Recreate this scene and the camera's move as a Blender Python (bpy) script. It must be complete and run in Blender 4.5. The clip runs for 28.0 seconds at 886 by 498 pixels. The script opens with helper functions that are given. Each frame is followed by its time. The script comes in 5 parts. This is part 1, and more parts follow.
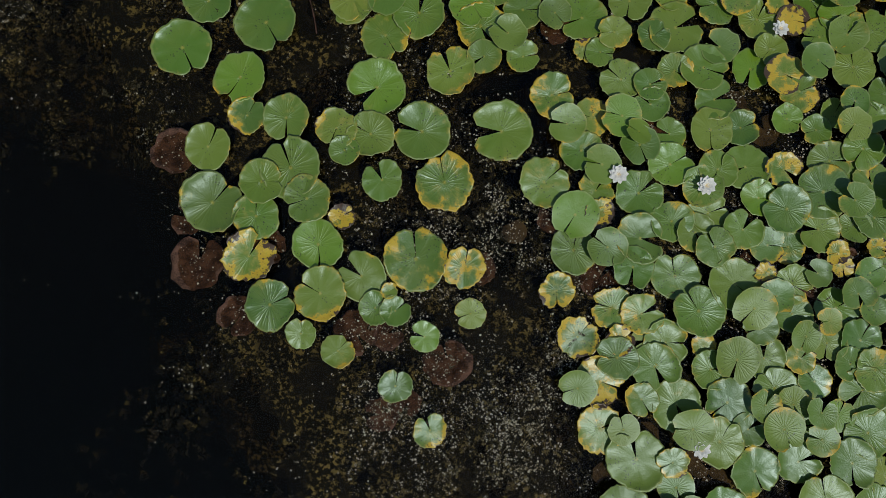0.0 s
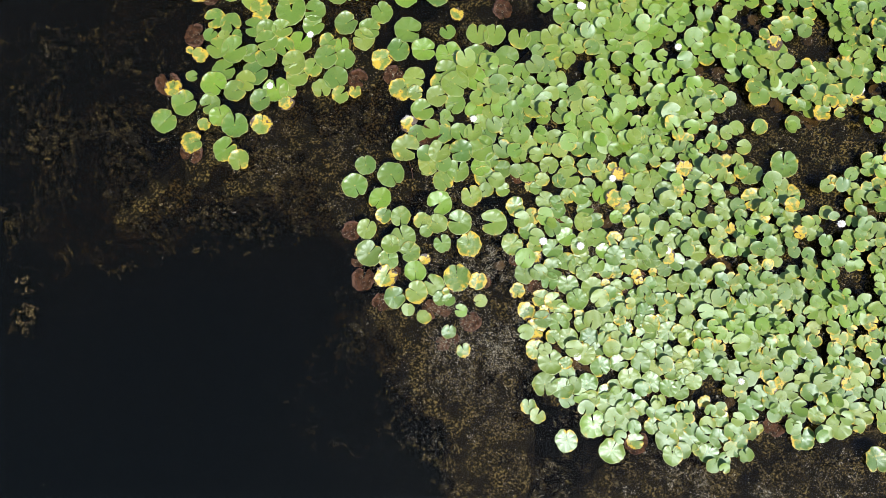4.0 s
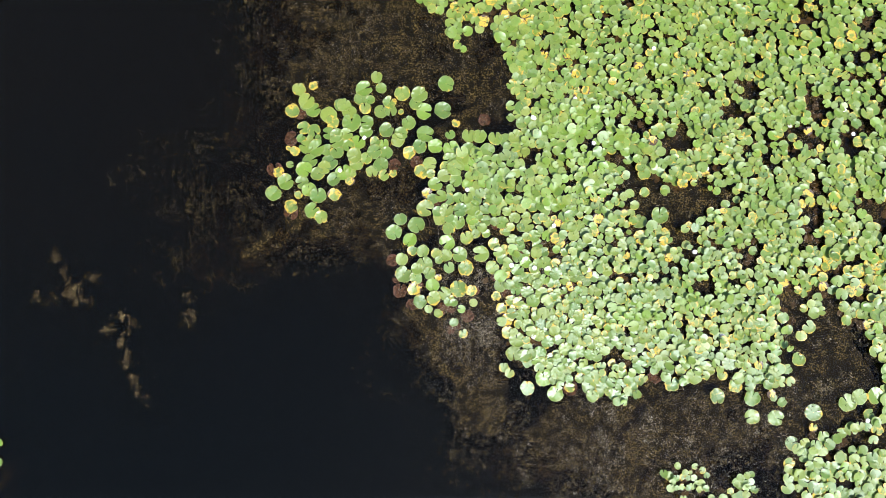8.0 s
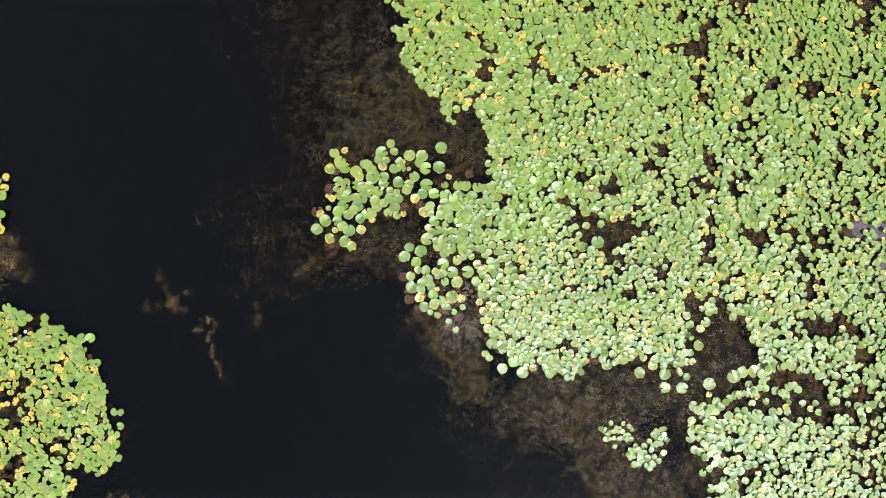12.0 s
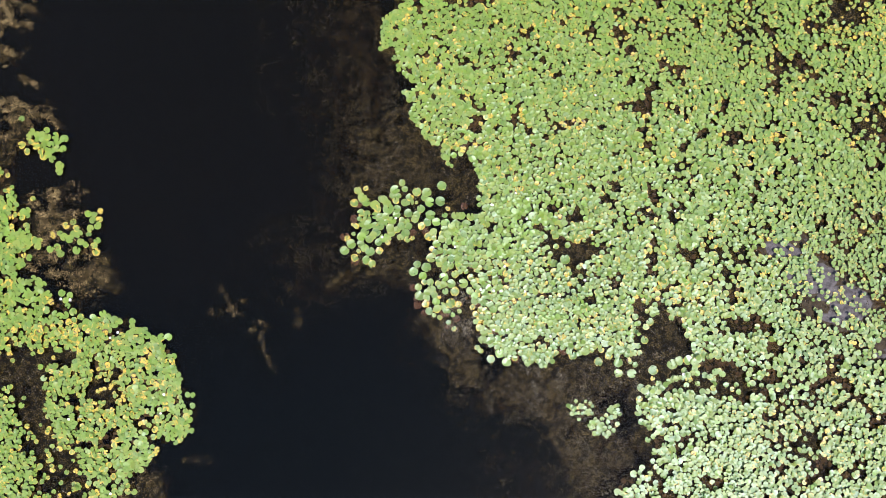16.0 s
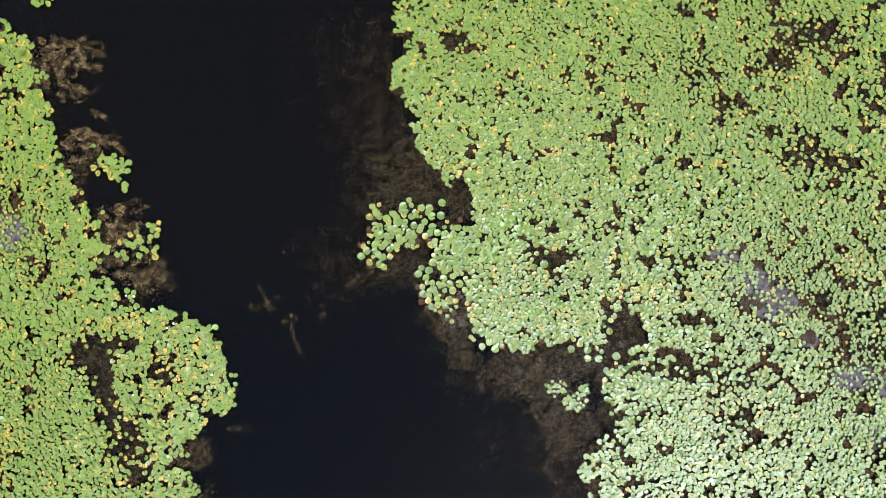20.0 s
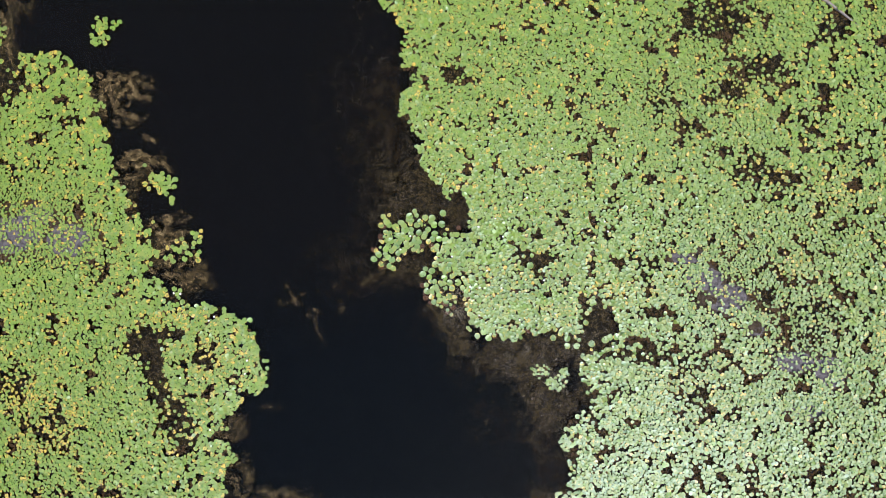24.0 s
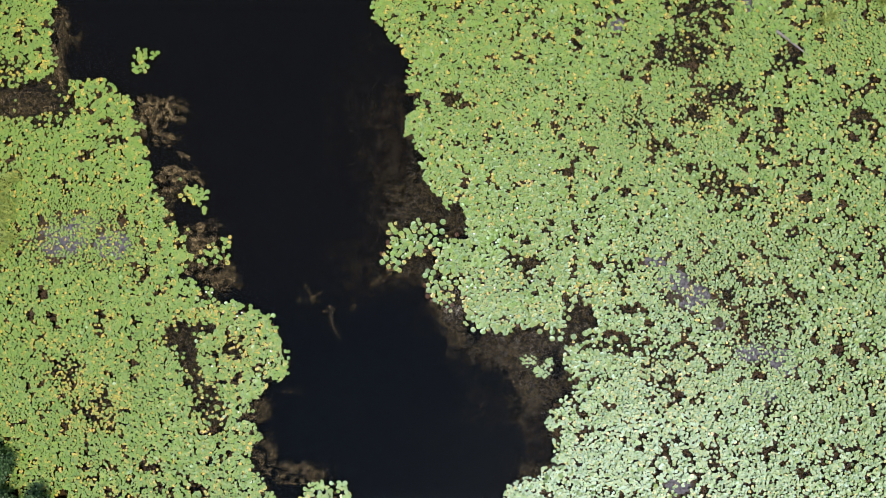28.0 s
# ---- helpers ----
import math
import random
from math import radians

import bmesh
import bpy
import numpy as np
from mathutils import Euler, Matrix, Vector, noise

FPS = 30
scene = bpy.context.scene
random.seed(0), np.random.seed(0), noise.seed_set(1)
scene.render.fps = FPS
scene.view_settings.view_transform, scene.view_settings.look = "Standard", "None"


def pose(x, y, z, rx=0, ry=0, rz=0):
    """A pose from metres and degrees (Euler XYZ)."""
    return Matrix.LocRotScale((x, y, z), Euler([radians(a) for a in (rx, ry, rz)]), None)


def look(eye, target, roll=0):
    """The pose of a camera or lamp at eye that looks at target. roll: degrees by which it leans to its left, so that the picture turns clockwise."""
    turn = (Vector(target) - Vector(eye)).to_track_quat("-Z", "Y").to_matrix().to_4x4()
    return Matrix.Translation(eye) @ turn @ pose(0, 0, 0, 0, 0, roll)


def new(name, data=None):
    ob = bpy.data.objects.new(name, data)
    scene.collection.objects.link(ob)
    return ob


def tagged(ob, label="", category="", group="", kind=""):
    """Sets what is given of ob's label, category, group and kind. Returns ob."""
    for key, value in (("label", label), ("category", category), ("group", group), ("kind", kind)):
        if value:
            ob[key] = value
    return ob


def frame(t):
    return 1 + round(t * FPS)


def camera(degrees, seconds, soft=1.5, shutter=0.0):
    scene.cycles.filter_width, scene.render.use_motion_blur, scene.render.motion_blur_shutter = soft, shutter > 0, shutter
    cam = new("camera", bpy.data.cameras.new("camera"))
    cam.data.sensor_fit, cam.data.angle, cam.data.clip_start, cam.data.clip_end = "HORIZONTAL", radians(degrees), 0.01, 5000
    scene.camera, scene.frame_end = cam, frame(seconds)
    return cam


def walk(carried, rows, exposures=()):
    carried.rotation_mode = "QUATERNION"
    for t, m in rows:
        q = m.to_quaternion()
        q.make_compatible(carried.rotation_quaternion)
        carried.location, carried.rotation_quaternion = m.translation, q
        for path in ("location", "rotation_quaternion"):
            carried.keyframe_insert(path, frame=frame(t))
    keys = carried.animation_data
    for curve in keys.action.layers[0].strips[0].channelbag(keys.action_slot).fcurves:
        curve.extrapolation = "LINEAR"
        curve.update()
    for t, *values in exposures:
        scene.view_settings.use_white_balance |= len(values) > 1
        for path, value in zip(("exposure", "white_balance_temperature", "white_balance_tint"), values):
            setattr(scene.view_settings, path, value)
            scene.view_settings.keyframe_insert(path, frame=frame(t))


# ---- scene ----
# ---- camera and its climb ----
cam = camera(68, 28.0, soft=0.55)
walk(cam, [
    (0.0, pose(0.000, 0.000, 2.300, 3.61, 0.88, 0.00)),
    (0.5, pose(-0.014, 0.005, 2.583, 3.61, 0.87, 0.00)),
    (1.0, pose(-0.052, 0.007, 2.979, 3.61, 0.86, 0.02)),
    (1.5, pose(-0.082, -0.000, 3.418, 3.61, 0.84, 0.03)),
    (2.0, pose(-0.081, -0.006, 3.827, 3.61, 0.84, 0.03)),
    (2.5, pose(-0.090, -0.033, 4.229, 3.60, 0.82, 0.02)),
    (3.0, pose(-0.127, -0.044, 4.632, 3.59, 0.81, -0.02)),
    (3.5, pose(-0.167, -0.022, 4.999, 3.57, 0.80, -0.10)),
    (4.0, pose(-0.171, 0.008, 5.374, 3.56, 0.79, -0.18)),
    (4.5, pose(-0.155, 0.037, 5.747, 3.55, 0.77, -0.28)),
    (6.5, pose(-0.283, 0.078, 7.390, 3.33, 0.33, -0.88)),
    (7.0, pose(-0.292, 0.085, 7.822, 3.33, 0.32, -0.94)),
    (7.5, pose(-0.285, 0.102, 8.218, 3.34, 0.31, -0.98)),
    (8.0, pose(-0.286, 0.125, 8.664, 3.36, 0.32, -1.08)),
    (8.5, pose(-0.299, 0.159, 9.096, 3.41, 0.34, -1.16)),
    (9.0, pose(-0.290, 0.150, 9.505, 3.42, 0.35, -1.28)),
    (9.5, pose(-0.287, 0.190, 9.928, 3.43, 0.36, -1.33)),
    (10.0, pose(-0.286, 0.225, 10.320, 3.44, 0.38, -1.42)),
    (10.5, pose(-0.298, 0.227, 10.735, 3.43, 0.42, -1.48)),
    (11.0, pose(-0.283, 0.255, 11.132, 3.44, 0.44, -1.54)),
    (11.5, pose(-0.249, 0.266, 11.530, 3.44, 0.46, -1.62)),
    (12.0, pose(-0.191, 0.265, 11.958, 3.44, 0.46, -1.70)),
    (12.5, pose(-0.193, 0.292, 12.380, 3.45, 0.51, -1.75)),
    (14.5, pose(-0.144, 0.422, 14.033, 3.40, 0.70, -2.05)),
    (15.0, pose(-0.120, 0.421, 14.437, 3.38, 0.71, -2.05)),
    (15.5, pose(-0.094, 0.442, 14.841, 3.39, 0.74, -2.06)),
    (16.0, pose(-0.088, 0.461, 15.252, 3.39, 0.80, -2.05)),
    (16.5, pose(-0.074, 0.484, 15.652, 3.40, 0.84, -2.06)),
    (17.0, pose(-0.064, 0.489, 16.042, 3.38, 0.89, -2.04)),
    (17.5, pose(-0.046, 0.500, 16.436, 3.37, 0.92, -2.01)),
    (18.0, pose(-0.034, 0.521, 16.809, 3.38, 0.96, -1.97)),
    (18.5, pose(0.009, 0.512, 17.200, 3.36, 0.95, -1.92)),
    (19.0, pose(0.026, 0.491, 17.615, 3.36, 0.96, -1.88)),
    (19.5, pose(0.033, 0.468, 18.006, 3.36, 0.97, -1.86)),
    (20.0, pose(0.024, 0.456, 18.397, 3.36, 0.99, -1.86)),
    (20.5, pose(0.023, 0.454, 18.798, 3.36, 1.00, -1.88)),
    (21.0, pose(0.010, 0.451, 19.179, 3.34, 1.01, -1.91)),
    (21.5, pose(0.005, 0.466, 19.563, 3.36, 1.04, -1.94)),
    (23.5, pose(0.095, 0.448, 21.165, 3.20, 1.14, -1.97)),
    (24.0, pose(0.114, 0.456, 21.554, 3.19, 1.16, -1.99)),
    (24.5, pose(0.145, 0.476, 21.942, 3.19, 1.17, -1.99)),
    (25.0, pose(0.165, 0.472, 22.317, 3.16, 1.19, -1.99)),
    (25.5, pose(0.196, 0.476, 22.716, 3.16, 1.21, -1.99)),
    (26.0, pose(0.223, 0.479, 23.102, 3.12, 1.19, -2.00)),
    (26.5, pose(0.218, 0.498, 23.486, 3.12, 1.21, -1.98)),
    (27.0, pose(0.202, 0.497, 23.871, 3.10, 1.23, -1.97)),
    (27.5, pose(0.201, 0.493, 24.221, 3.09, 1.27, -1.94)),
    (28.0, pose(0.221, 0.490, 24.502, 3.09, 1.27, -1.94)),
], exposures=[(0.0, -1.28, 6800, 4), (0.1, -0.7, 6900, 10), (0.3, 0.02, 6950, 10), (0.5, 0.10, 6950, 10), (4.0, 0.20, 7000, 11), (8.0, 0.46, 6850, 15), (12.0, 0.50, 6800, 19),
    (17.0, 0.42, 6650, 19), (21.0, 0.33, 6550, 19), (28.0, 0.22, 6450, 18.5)])

# ---- sky and sun ----
SUN_HEIGHT = radians(64)
world = bpy.data.worlds.new("sky")
scene.world = world
world.use_nodes = True
wn = world.node_tree.nodes
sky = wn.new("ShaderNodeTexSky")
sky.sky_type, sky.sun_disc = "NISHITA", False
sky.dust_density, sky.air_density = 0.25, 1.0
sky.sun_elevation, sky.sun_rotation = SUN_HEIGHT, radians(154)
wn["Background"].inputs["Strength"].default_value = 0.13
world.node_tree.links.new(sky.outputs["Color"], wn["Background"].inputs["Color"])
sun = new("sun", bpy.data.lights.new("sun", "SUN"))
sun.data.energy, sun.data.angle, sun.data.color = 4.2, radians(0.55), (1.0, 0.975, 0.935)
sun.matrix_world = look((0.20 * 40, -0.385 * 40, 0.90 * 40), (0, 0, 0))


# ---- materials ----
def material(name):
    m = bpy.data.materials.new(name)
    m.use_nodes = True
    return m, m.node_tree.nodes, m.node_tree.links, m.node_tree.nodes["Principled BSDF"]


def node(nodes, links, kind, settings=(), **inputs):
    """A node with its settings, its inputs set to values or linked from sockets."""
    n = nodes.new(kind)
    given = dict(settings)
    if "operation" in given:
        n.operation = given["operation"]
    if "use_clamp" in given:
        n.use_clamp = given["use_clamp"]
    if "data_type" in given:
        n.data_type, n.blend_type = given["data_type"], given["blend_type"]
    if "interpolation_type" in given:
        n.interpolation_type = given["interpolation_type"]
    if "uv_map" in given:
        n.uv_map = given["uv_map"]
    for key, value in inputs.items():
        slot = n.inputs[int(key[1:])] if key[0] == "i" and key[1:].isdigit() else n.inputs[key.replace("_", " ")]
        if isinstance(value, bpy.types.NodeSocket):
            links.new(value, slot)
        else:
            slot.default_value = value
    return n


def maths(nodes, links, op, a, b=0.0, c=0.0, clamp=False):
    return node(nodes, links, "ShaderNodeMath", {"operation": op, "use_clamp": clamp}, i0=a, i1=b, i2=c).outputs[0]


def mixed(nodes, links, factor, a, b, blend="MIX"):
    n = node(nodes, links, "ShaderNodeMix", {"data_type": "RGBA", "blend_type": blend})
    for slot, value in ((n.inputs[0], factor), (n.inputs[6], a), (n.inputs[7], b)):
        if isinstance(value, bpy.types.NodeSocket):
            links.new(value, slot)
        else:
            slot.default_value = value
    return n.outputs[2]


def ramp(nodes, links, value, low, high):
    n = node(nodes, links, "ShaderNodeMapRange", {"interpolation_type": "SMOOTHSTEP"}, i0=value, i1=low, i2=high, i3=0.0, i4=1.0)
    return n.outputs[0]


def noise_of(nodes, links, vector, scale, detail=3.0, rough=0.55):
    return node(nodes, links, "ShaderNodeTexNoise", {}, Vector=vector, Scale=scale, Detail=detail, Roughness=rough).outputs[0]


def pad_material(name, island):
    """Living lily leaf: waxy green, radial veins, yellow and brown decay that creeps in from the rim."""
    m, n, l, b = material(name)
    uv = node(n, l, "ShaderNodeUVMap", {"uv_map": "leaf"}).outputs[0]
    state = node(n, l, "ShaderNodeSeparateXYZ", {}, i0=node(n, l, "ShaderNodeUVMap", {"uv_map": "state"}).outputs[0])
    age, tint = state.outputs[0], state.outputs[1]
    local = node(n, l, "ShaderNodeSeparateXYZ", {}, i0=node(n, l, "ShaderNodeVectorMath", {"operation": "MULTIPLY_ADD"}, i0=uv, i1=(2, 2, 2), i2=(-1, -1, 0)).outputs[0])
    x, y = local.outputs[0], local.outputs[1]
    r = maths(n, l, "SQRT", maths(n, l, "ADD", maths(n, l, "MULTIPLY", x, x), maths(n, l, "MULTIPLY", y, y)))
    turn = maths(n, l, "ARCTAN2", y, x)
    geo = node(n, l, "ShaderNodeNewGeometry")
    chance = geo.outputs["Random Per Island"] if island else node(n, l, "ShaderNodeObjectInfo").outputs["Random"]
    pos = geo.outputs["Position"]
    broad = noise_of(n, l, pos, 7.0, 3.0)
    fine = noise_of(n, l, pos, 42.0, 4.0, 0.65)
    grain = noise_of(n, l, pos, 260.0, 2.0)
    # veins fork outward
    wander = maths(n, l, "MULTIPLY_ADD", fine, 1.6, maths(n, l, "MULTIPLY", turn, 11.0))
    veins = maths(n, l, "POWER", maths(n, l, "ABSOLUTE", maths(n, l, "COSINE", wander)), 9.0)
    wander2 = maths(n, l, "MULTIPLY_ADD", fine, 2.4, maths(n, l, "MULTIPLY", turn, 23.0))
    veins2 = maths(n, l, "MULTIPLY", maths(n, l, "POWER", maths(n, l, "ABSOLUTE", maths(n, l, "COSINE", wander2)), 6.0), ramp(n, l, r, 0.4, 0.8))
    vein = maths(n, l, "MULTIPLY", maths(n, l, "MAXIMUM", veins, maths(n, l, "MULTIPLY", veins2, 0.6)), ramp(n, l, r, 1.08, 0.6))
    vein = maths(n, l, "MULTIPLY", vein, maths(n, l, "MULTIPLY_ADD", maths(n, l, "FRACT", maths(n, l, "MULTIPLY", chance, 7.7)), 0.9, 0.15))
    green = mixed(n, l, chance, (0.100, 0.215, 0.017, 1), (0.268, 0.320, 0.033, 1))
    other = maths(n, l, "FRACT", maths(n, l, "MULTIPLY", chance, 17.3))
    green = mixed(n, l, maths(n, l, "MULTIPLY", maths(n, l, "POWER", other, 1.6), 0.80), green, (0.050, 0.132, 0.018, 1))
    green = mixed(n, l, tint, green, (0.176, 0.322, 0.018, 1))
    green = mixed(n, l, maths(n, l, "MULTIPLY", ramp(n, l, broad, 0.35, 0.75), 0.3), green, (0.245, 0.290, 0.036, 1))
    green = mixed(n, l, maths(n, l, "MULTIPLY", vein, 0.10), green, (0.26, 0.38, 0.075, 1))
    green = mixed(n, l, ramp(n, l, r, 0.10, 0.0), green, (0.42, 0.40, 0.06, 1))
    # pale ring painted into the colour as the highlight on the upturned rim
    green = mixed(n, l, maths(n, l, "MULTIPLY", ramp(n, l, r, 0.90, 0.98), 0.45), green, (0.40, 0.46, 0.16, 1))
    # decay from the rim inward, in one-sided patches
    patchy = noise_of(n, l, pos, 11.0, 2.0, 0.5)
    rim = maths(n, l, "POWER", r, 3.6)
    ragged = maths(n, l, "MULTIPLY_ADD", maths(n, l, "SUBTRACT", fine, 0.5), 1.5, maths(n, l, "MULTIPLY", maths(n, l, "SUBTRACT", patchy, 0.5), 2.4))
    decay = maths(n, l, "ADD", ragged, maths(n, l, "MULTIPLY_ADD", rim, 0.60, maths(n, l, "MULTIPLY", age, 1.15)))
    dull = ramp(n, l, decay, 0.62, 1.02)
    yellow = ramp(n, l, decay, 0.98, 1.09)
    brown = ramp(n, l, decay, 1.38, 1.50)
    green = mixed(n, l, maths(n, l, "MULTIPLY", dull, 0.78), green, (0.36, 0.355, 0.060, 1))
    gold = mixed(n, l, ramp(n, l, fine, 0.3, 0.7), (0.72, 0.52, 0.040, 1), (0.66, 0.43, 0.028, 1))
    colour = mixed(n, l, yellow, green, gold)
    colour = mixed(n, l, brown, colour, (0.085, 0.034, 0.018, 1))
    # bites, dirt and fly specks
    spots = node(n, l, "ShaderNodeTexVoronoi", {}, Vector=pos, Scale=95.0).outputs[0]
    speck = maths(n, l, "MULTIPLY", ramp(n, l, spots, 0.30, 0.16), ramp(n, l, noise_of(n, l, pos, 16.0), 0.50, 0.60))
    colour = mixed(n, l, maths(n, l, "MULTIPLY", speck, 0.8), colour, (0.035, 0.028, 0.014, 1))
    colour = mixed(n, l, maths(n, l, "MULTIPLY", grain, 0.22), colour, (0.08, 0.12, 0.03, 1))
    l.new(colour, b.inputs["Base Color"])
    l.new(maths(n, l, "MULTIPLY_ADD", fine, 0.12, maths(n, l, "MULTIPLY_ADD", chance, 0.08, 0.36 if island else 0.30)), b.inputs["Roughness"])
    b.inputs["IOR"].default_value = 1.5
    b.inputs["Specular IOR Level"].default_value = 1.0
    b.inputs["Specular Tint"].default_value = (0.77, 0.93, 1.0, 1)  # reflections tinted blue to stand in for pale sky glare
    height = maths(n, l, "ADD", maths(n, l, "MULTIPLY", vein, maths(n, l, "MULTIPLY_ADD", ramp(n, l, broad, 0.35, 0.7), 0.6, 0.12)), maths(n, l, "MULTIPLY_ADD", fine, 0.8, maths(n, l, "MULTIPLY", grain, 0.22)))
    bump = node(n, l, "ShaderNodeBump", {}, Strength=0.5, Distance=0.0028, Height=height)
    l.new(bump.outputs[0], b.inputs["Normal"])
    return m


def plain_material(name, low, high, scale, rough, bump=0.3, island=False, spread=0.6, power=1.0):
    """A mottled surface between two colours, with relief."""
    m, n, l, b = material(name)
    geo = node(n, l, "ShaderNodeNewGeometry")
    pos = geo.outputs["Position"]
    wide, fine = noise_of(n, l, pos, scale), noise_of(n, l, pos, scale * 9, 4.0, 0.65)
    f = maths(n, l, "MULTIPLY_ADD", wide, 0.55, maths(n, l, "MULTIPLY", fine, 0.45))
    f = ramp(n, l, f, 0.5 - spread / 2, 0.5 + spread / 2)
    if island:
        f = maths(n, l, "MULTIPLY_ADD", maths(n, l, "POWER", geo.outputs["Random Per Island"], power), 0.8, maths(n, l, "MULTIPLY", f, 0.2))
    l.new(mixed(n, l, f, (*low, 1), (*high, 1)), b.inputs["Base Color"])
    b.inputs["Roughness"].default_value = rough
    b.inputs["Specular IOR Level"].default_value = 0.25
    l.new(node(n, l, "ShaderNodeBump", {}, Strength=bump, Distance=0.01, Height=fine).outputs[0], b.inputs["Normal"])
    return m


def weed_material(name, low, high, scale, share, rough=0.7):
    """Matted plant litter: dark strands with paler flecks about a centimetre across, in tufts."""
    m, n, l, b = material(name)
    geo = node(n, l, "ShaderNodeNewGeometry")
    pos = geo.outputs["Position"]
    fleck = ramp(n, l, noise_of(n, l, pos, scale * 2.4, 3.0, 0.65), share, share + 0.12)
    drift = noise_of(n, l, pos, scale * 0.12, 2.0)
    tuft = maths(n, l, "MULTIPLY_ADD", ramp(n, l, noise_of(n, l, pos, scale * 0.34, 2.0, 0.5), 0.42, 0.58), 0.95, 0.05)
    fleck = maths(n, l, "MULTIPLY", fleck, tuft)
    f = maths(n, l, "MULTIPLY", fleck, maths(n, l, "MULTIPLY_ADD", geo.outputs["Random Per Island"], 0.5, maths(n, l, "MULTIPLY", drift, 0.9)), clamp=True)
    l.new(mixed(n, l, f, (*low, 1), (*high, 1)), b.inputs["Base Color"])
    b.inputs["Roughness"].default_value = rough
    b.inputs["Specular IOR Level"].default_value = 0.15
    return m


def water_material():
    """Still brown water: clear enough to look into, mirror-like on top."""
    m, n, l, b = material("pond_water")
    n.remove(b)
    out = n["Material Output"]
    clear = node(n, l, "ShaderNodeBsdfTransparent", {}, Color=(0.72, 0.66, 0.52, 1))
    gloss = node(n, l, "ShaderNodeBsdfGlossy", {}, Color=(1, 1, 1, 1), Roughness=0.01)
    pos = node(n, l, "ShaderNodeNewGeometry").outputs["Position"]
    ripples = maths(n, l, "ADD", noise_of(n, l, pos, 3.0, 3.0), maths(n, l, "MULTIPLY", noise_of(n, l, pos, 24.0, 2.0), 0.15))
    l.new(node(n, l, "ShaderNodeBump", {}, Strength=0.06, Distance=0.05, Height=ripples).outputs[0], gloss.inputs["Normal"])
    face = node(n, l, "ShaderNodeFresnel", {}, IOR=1.33)
    mix = node(n, l, "ShaderNodeMixShader", {}, i0=face.outputs[0], i1=clear.outputs[0], i2=gloss.outputs[0])
    l.new(mix.outputs[0], out.inputs[0])
    return m


def murk_material():
    """A depth of peat-stained water, clouded in drifts."""
    m, n, l, b = material("murky_water")
    n.remove(b)
    pos = node(n, l, "ShaderNodeNewGeometry").outputs["Position"]
    f = noise_of(n, l, pos, 0.7, 3.0)
    tint = mixed(n, l, f, (0.64, 0.57, 0.42, 1), (0.89, 0.82, 0.66, 1))
    clear = node(n, l, "ShaderNodeBsdfTransparent", {}, Color=tint)
    north = node(n, l, "ShaderNodeSeparateXYZ", {}, i0=pos).outputs[1]
    northward = ramp(n, l, maths(n, l, "MULTIPLY_ADD", f, 3.0, north), -1.0, 5.0)  # paler and yellower towards the north, blurred by the drifts
    cloud = node(n, l, "ShaderNodeBsdfDiffuse", {}, Color=mixed(n, l, northward, (0.0074, 0.0122, 0.0078, 1), (0.0165, 0.0182, 0.0082, 1)))
    mix = node(n, l, "ShaderNodeMixShader", {}, i0=0.24, i1=clear.outputs[0], i2=cloud.outputs[0])
    l.new(mix.outputs[0], n["Material Output"].inputs[0])
    return m


leaf_one = pad_material("lily_leaf", False)
leaf_many = pad_material("lily_leaf_mass", True)
dead_leaf = plain_material("sunken_leaf", (0.036, 0.017, 0.010), (0.20, 0.105, 0.070), 26, 0.7, 0.8, spread=0.22)
water_mat, murk_mat = water_material(), murk_material()
bed_mat = plain_material("pond_mud", (0.010, 0.009, 0.007), (0.028, 0.023, 0.015), 1.3, 0.9)
weed_mat = weed_material("pond_weed", (0.012, 0.0112, 0.0040), (0.40, 0.345, 0.145), 22, 0.50)
bed_weed_mat = weed_material("weed_bed", (0.0070, 0.0068, 0.0026), (0.29, 0.25, 0.11), 22, 0.50)
scum_mat = weed_material("pale_weed_tips", (0.034, 0.030, 0.014), (0.80, 0.74, 0.56), 40, 0.45)
speck_mat = plain_material("pale_specks", (0.10, 0.09, 0.055), (0.62, 0.56, 0.42), 30, 0.7, 0.1, True, power=1.0)
straw_mat = weed_material("dead_reed", (0.060, 0.042, 0.016), (0.76, 0.57, 0.27), 19, 0.47)
rot_mat = plain_material("rotten_leaf", (0.030, 0.021, 0.011), (0.150, 0.105, 0.055), 14, 0.75, 0.8, spread=0.3)
grey_mat = plain_material("mottled_grey", (0.046, 0.041, 0.040), (0.150, 0.140, 0.140), 7.0, 0.9, 0.6, spread=0.35)
petal_mat = plain_material("white_petal", (0.84, 0.84, 0.80), (0.93, 0.92, 0.90), 40, 0.45, 0.1)
stamen_mat = plain_material("yellow_stamen", (0.60, 0.38, 0.03), (0.75, 0.55, 0.06), 80, 0.6, 0.2)
grass_mat = plain_material("reed_grass", (0.10, 0.16, 0.02), (0.42, 0.46, 0.10), 6, 0.55, 0.1, True)
bush_mat = plain_material("alder_leaf", (0.025, 0.065, 0.018), (0.07, 0.13, 0.035), 6, 0.5, 0.2, True)
bark_mat = plain_material("grey_bark", (0.14, 0.12, 0.10), (0.34, 0.31, 0.27), 14, 0.85, 0.6)


# ---- helpers of this scene ----
rng = np.random.default_rng(7)


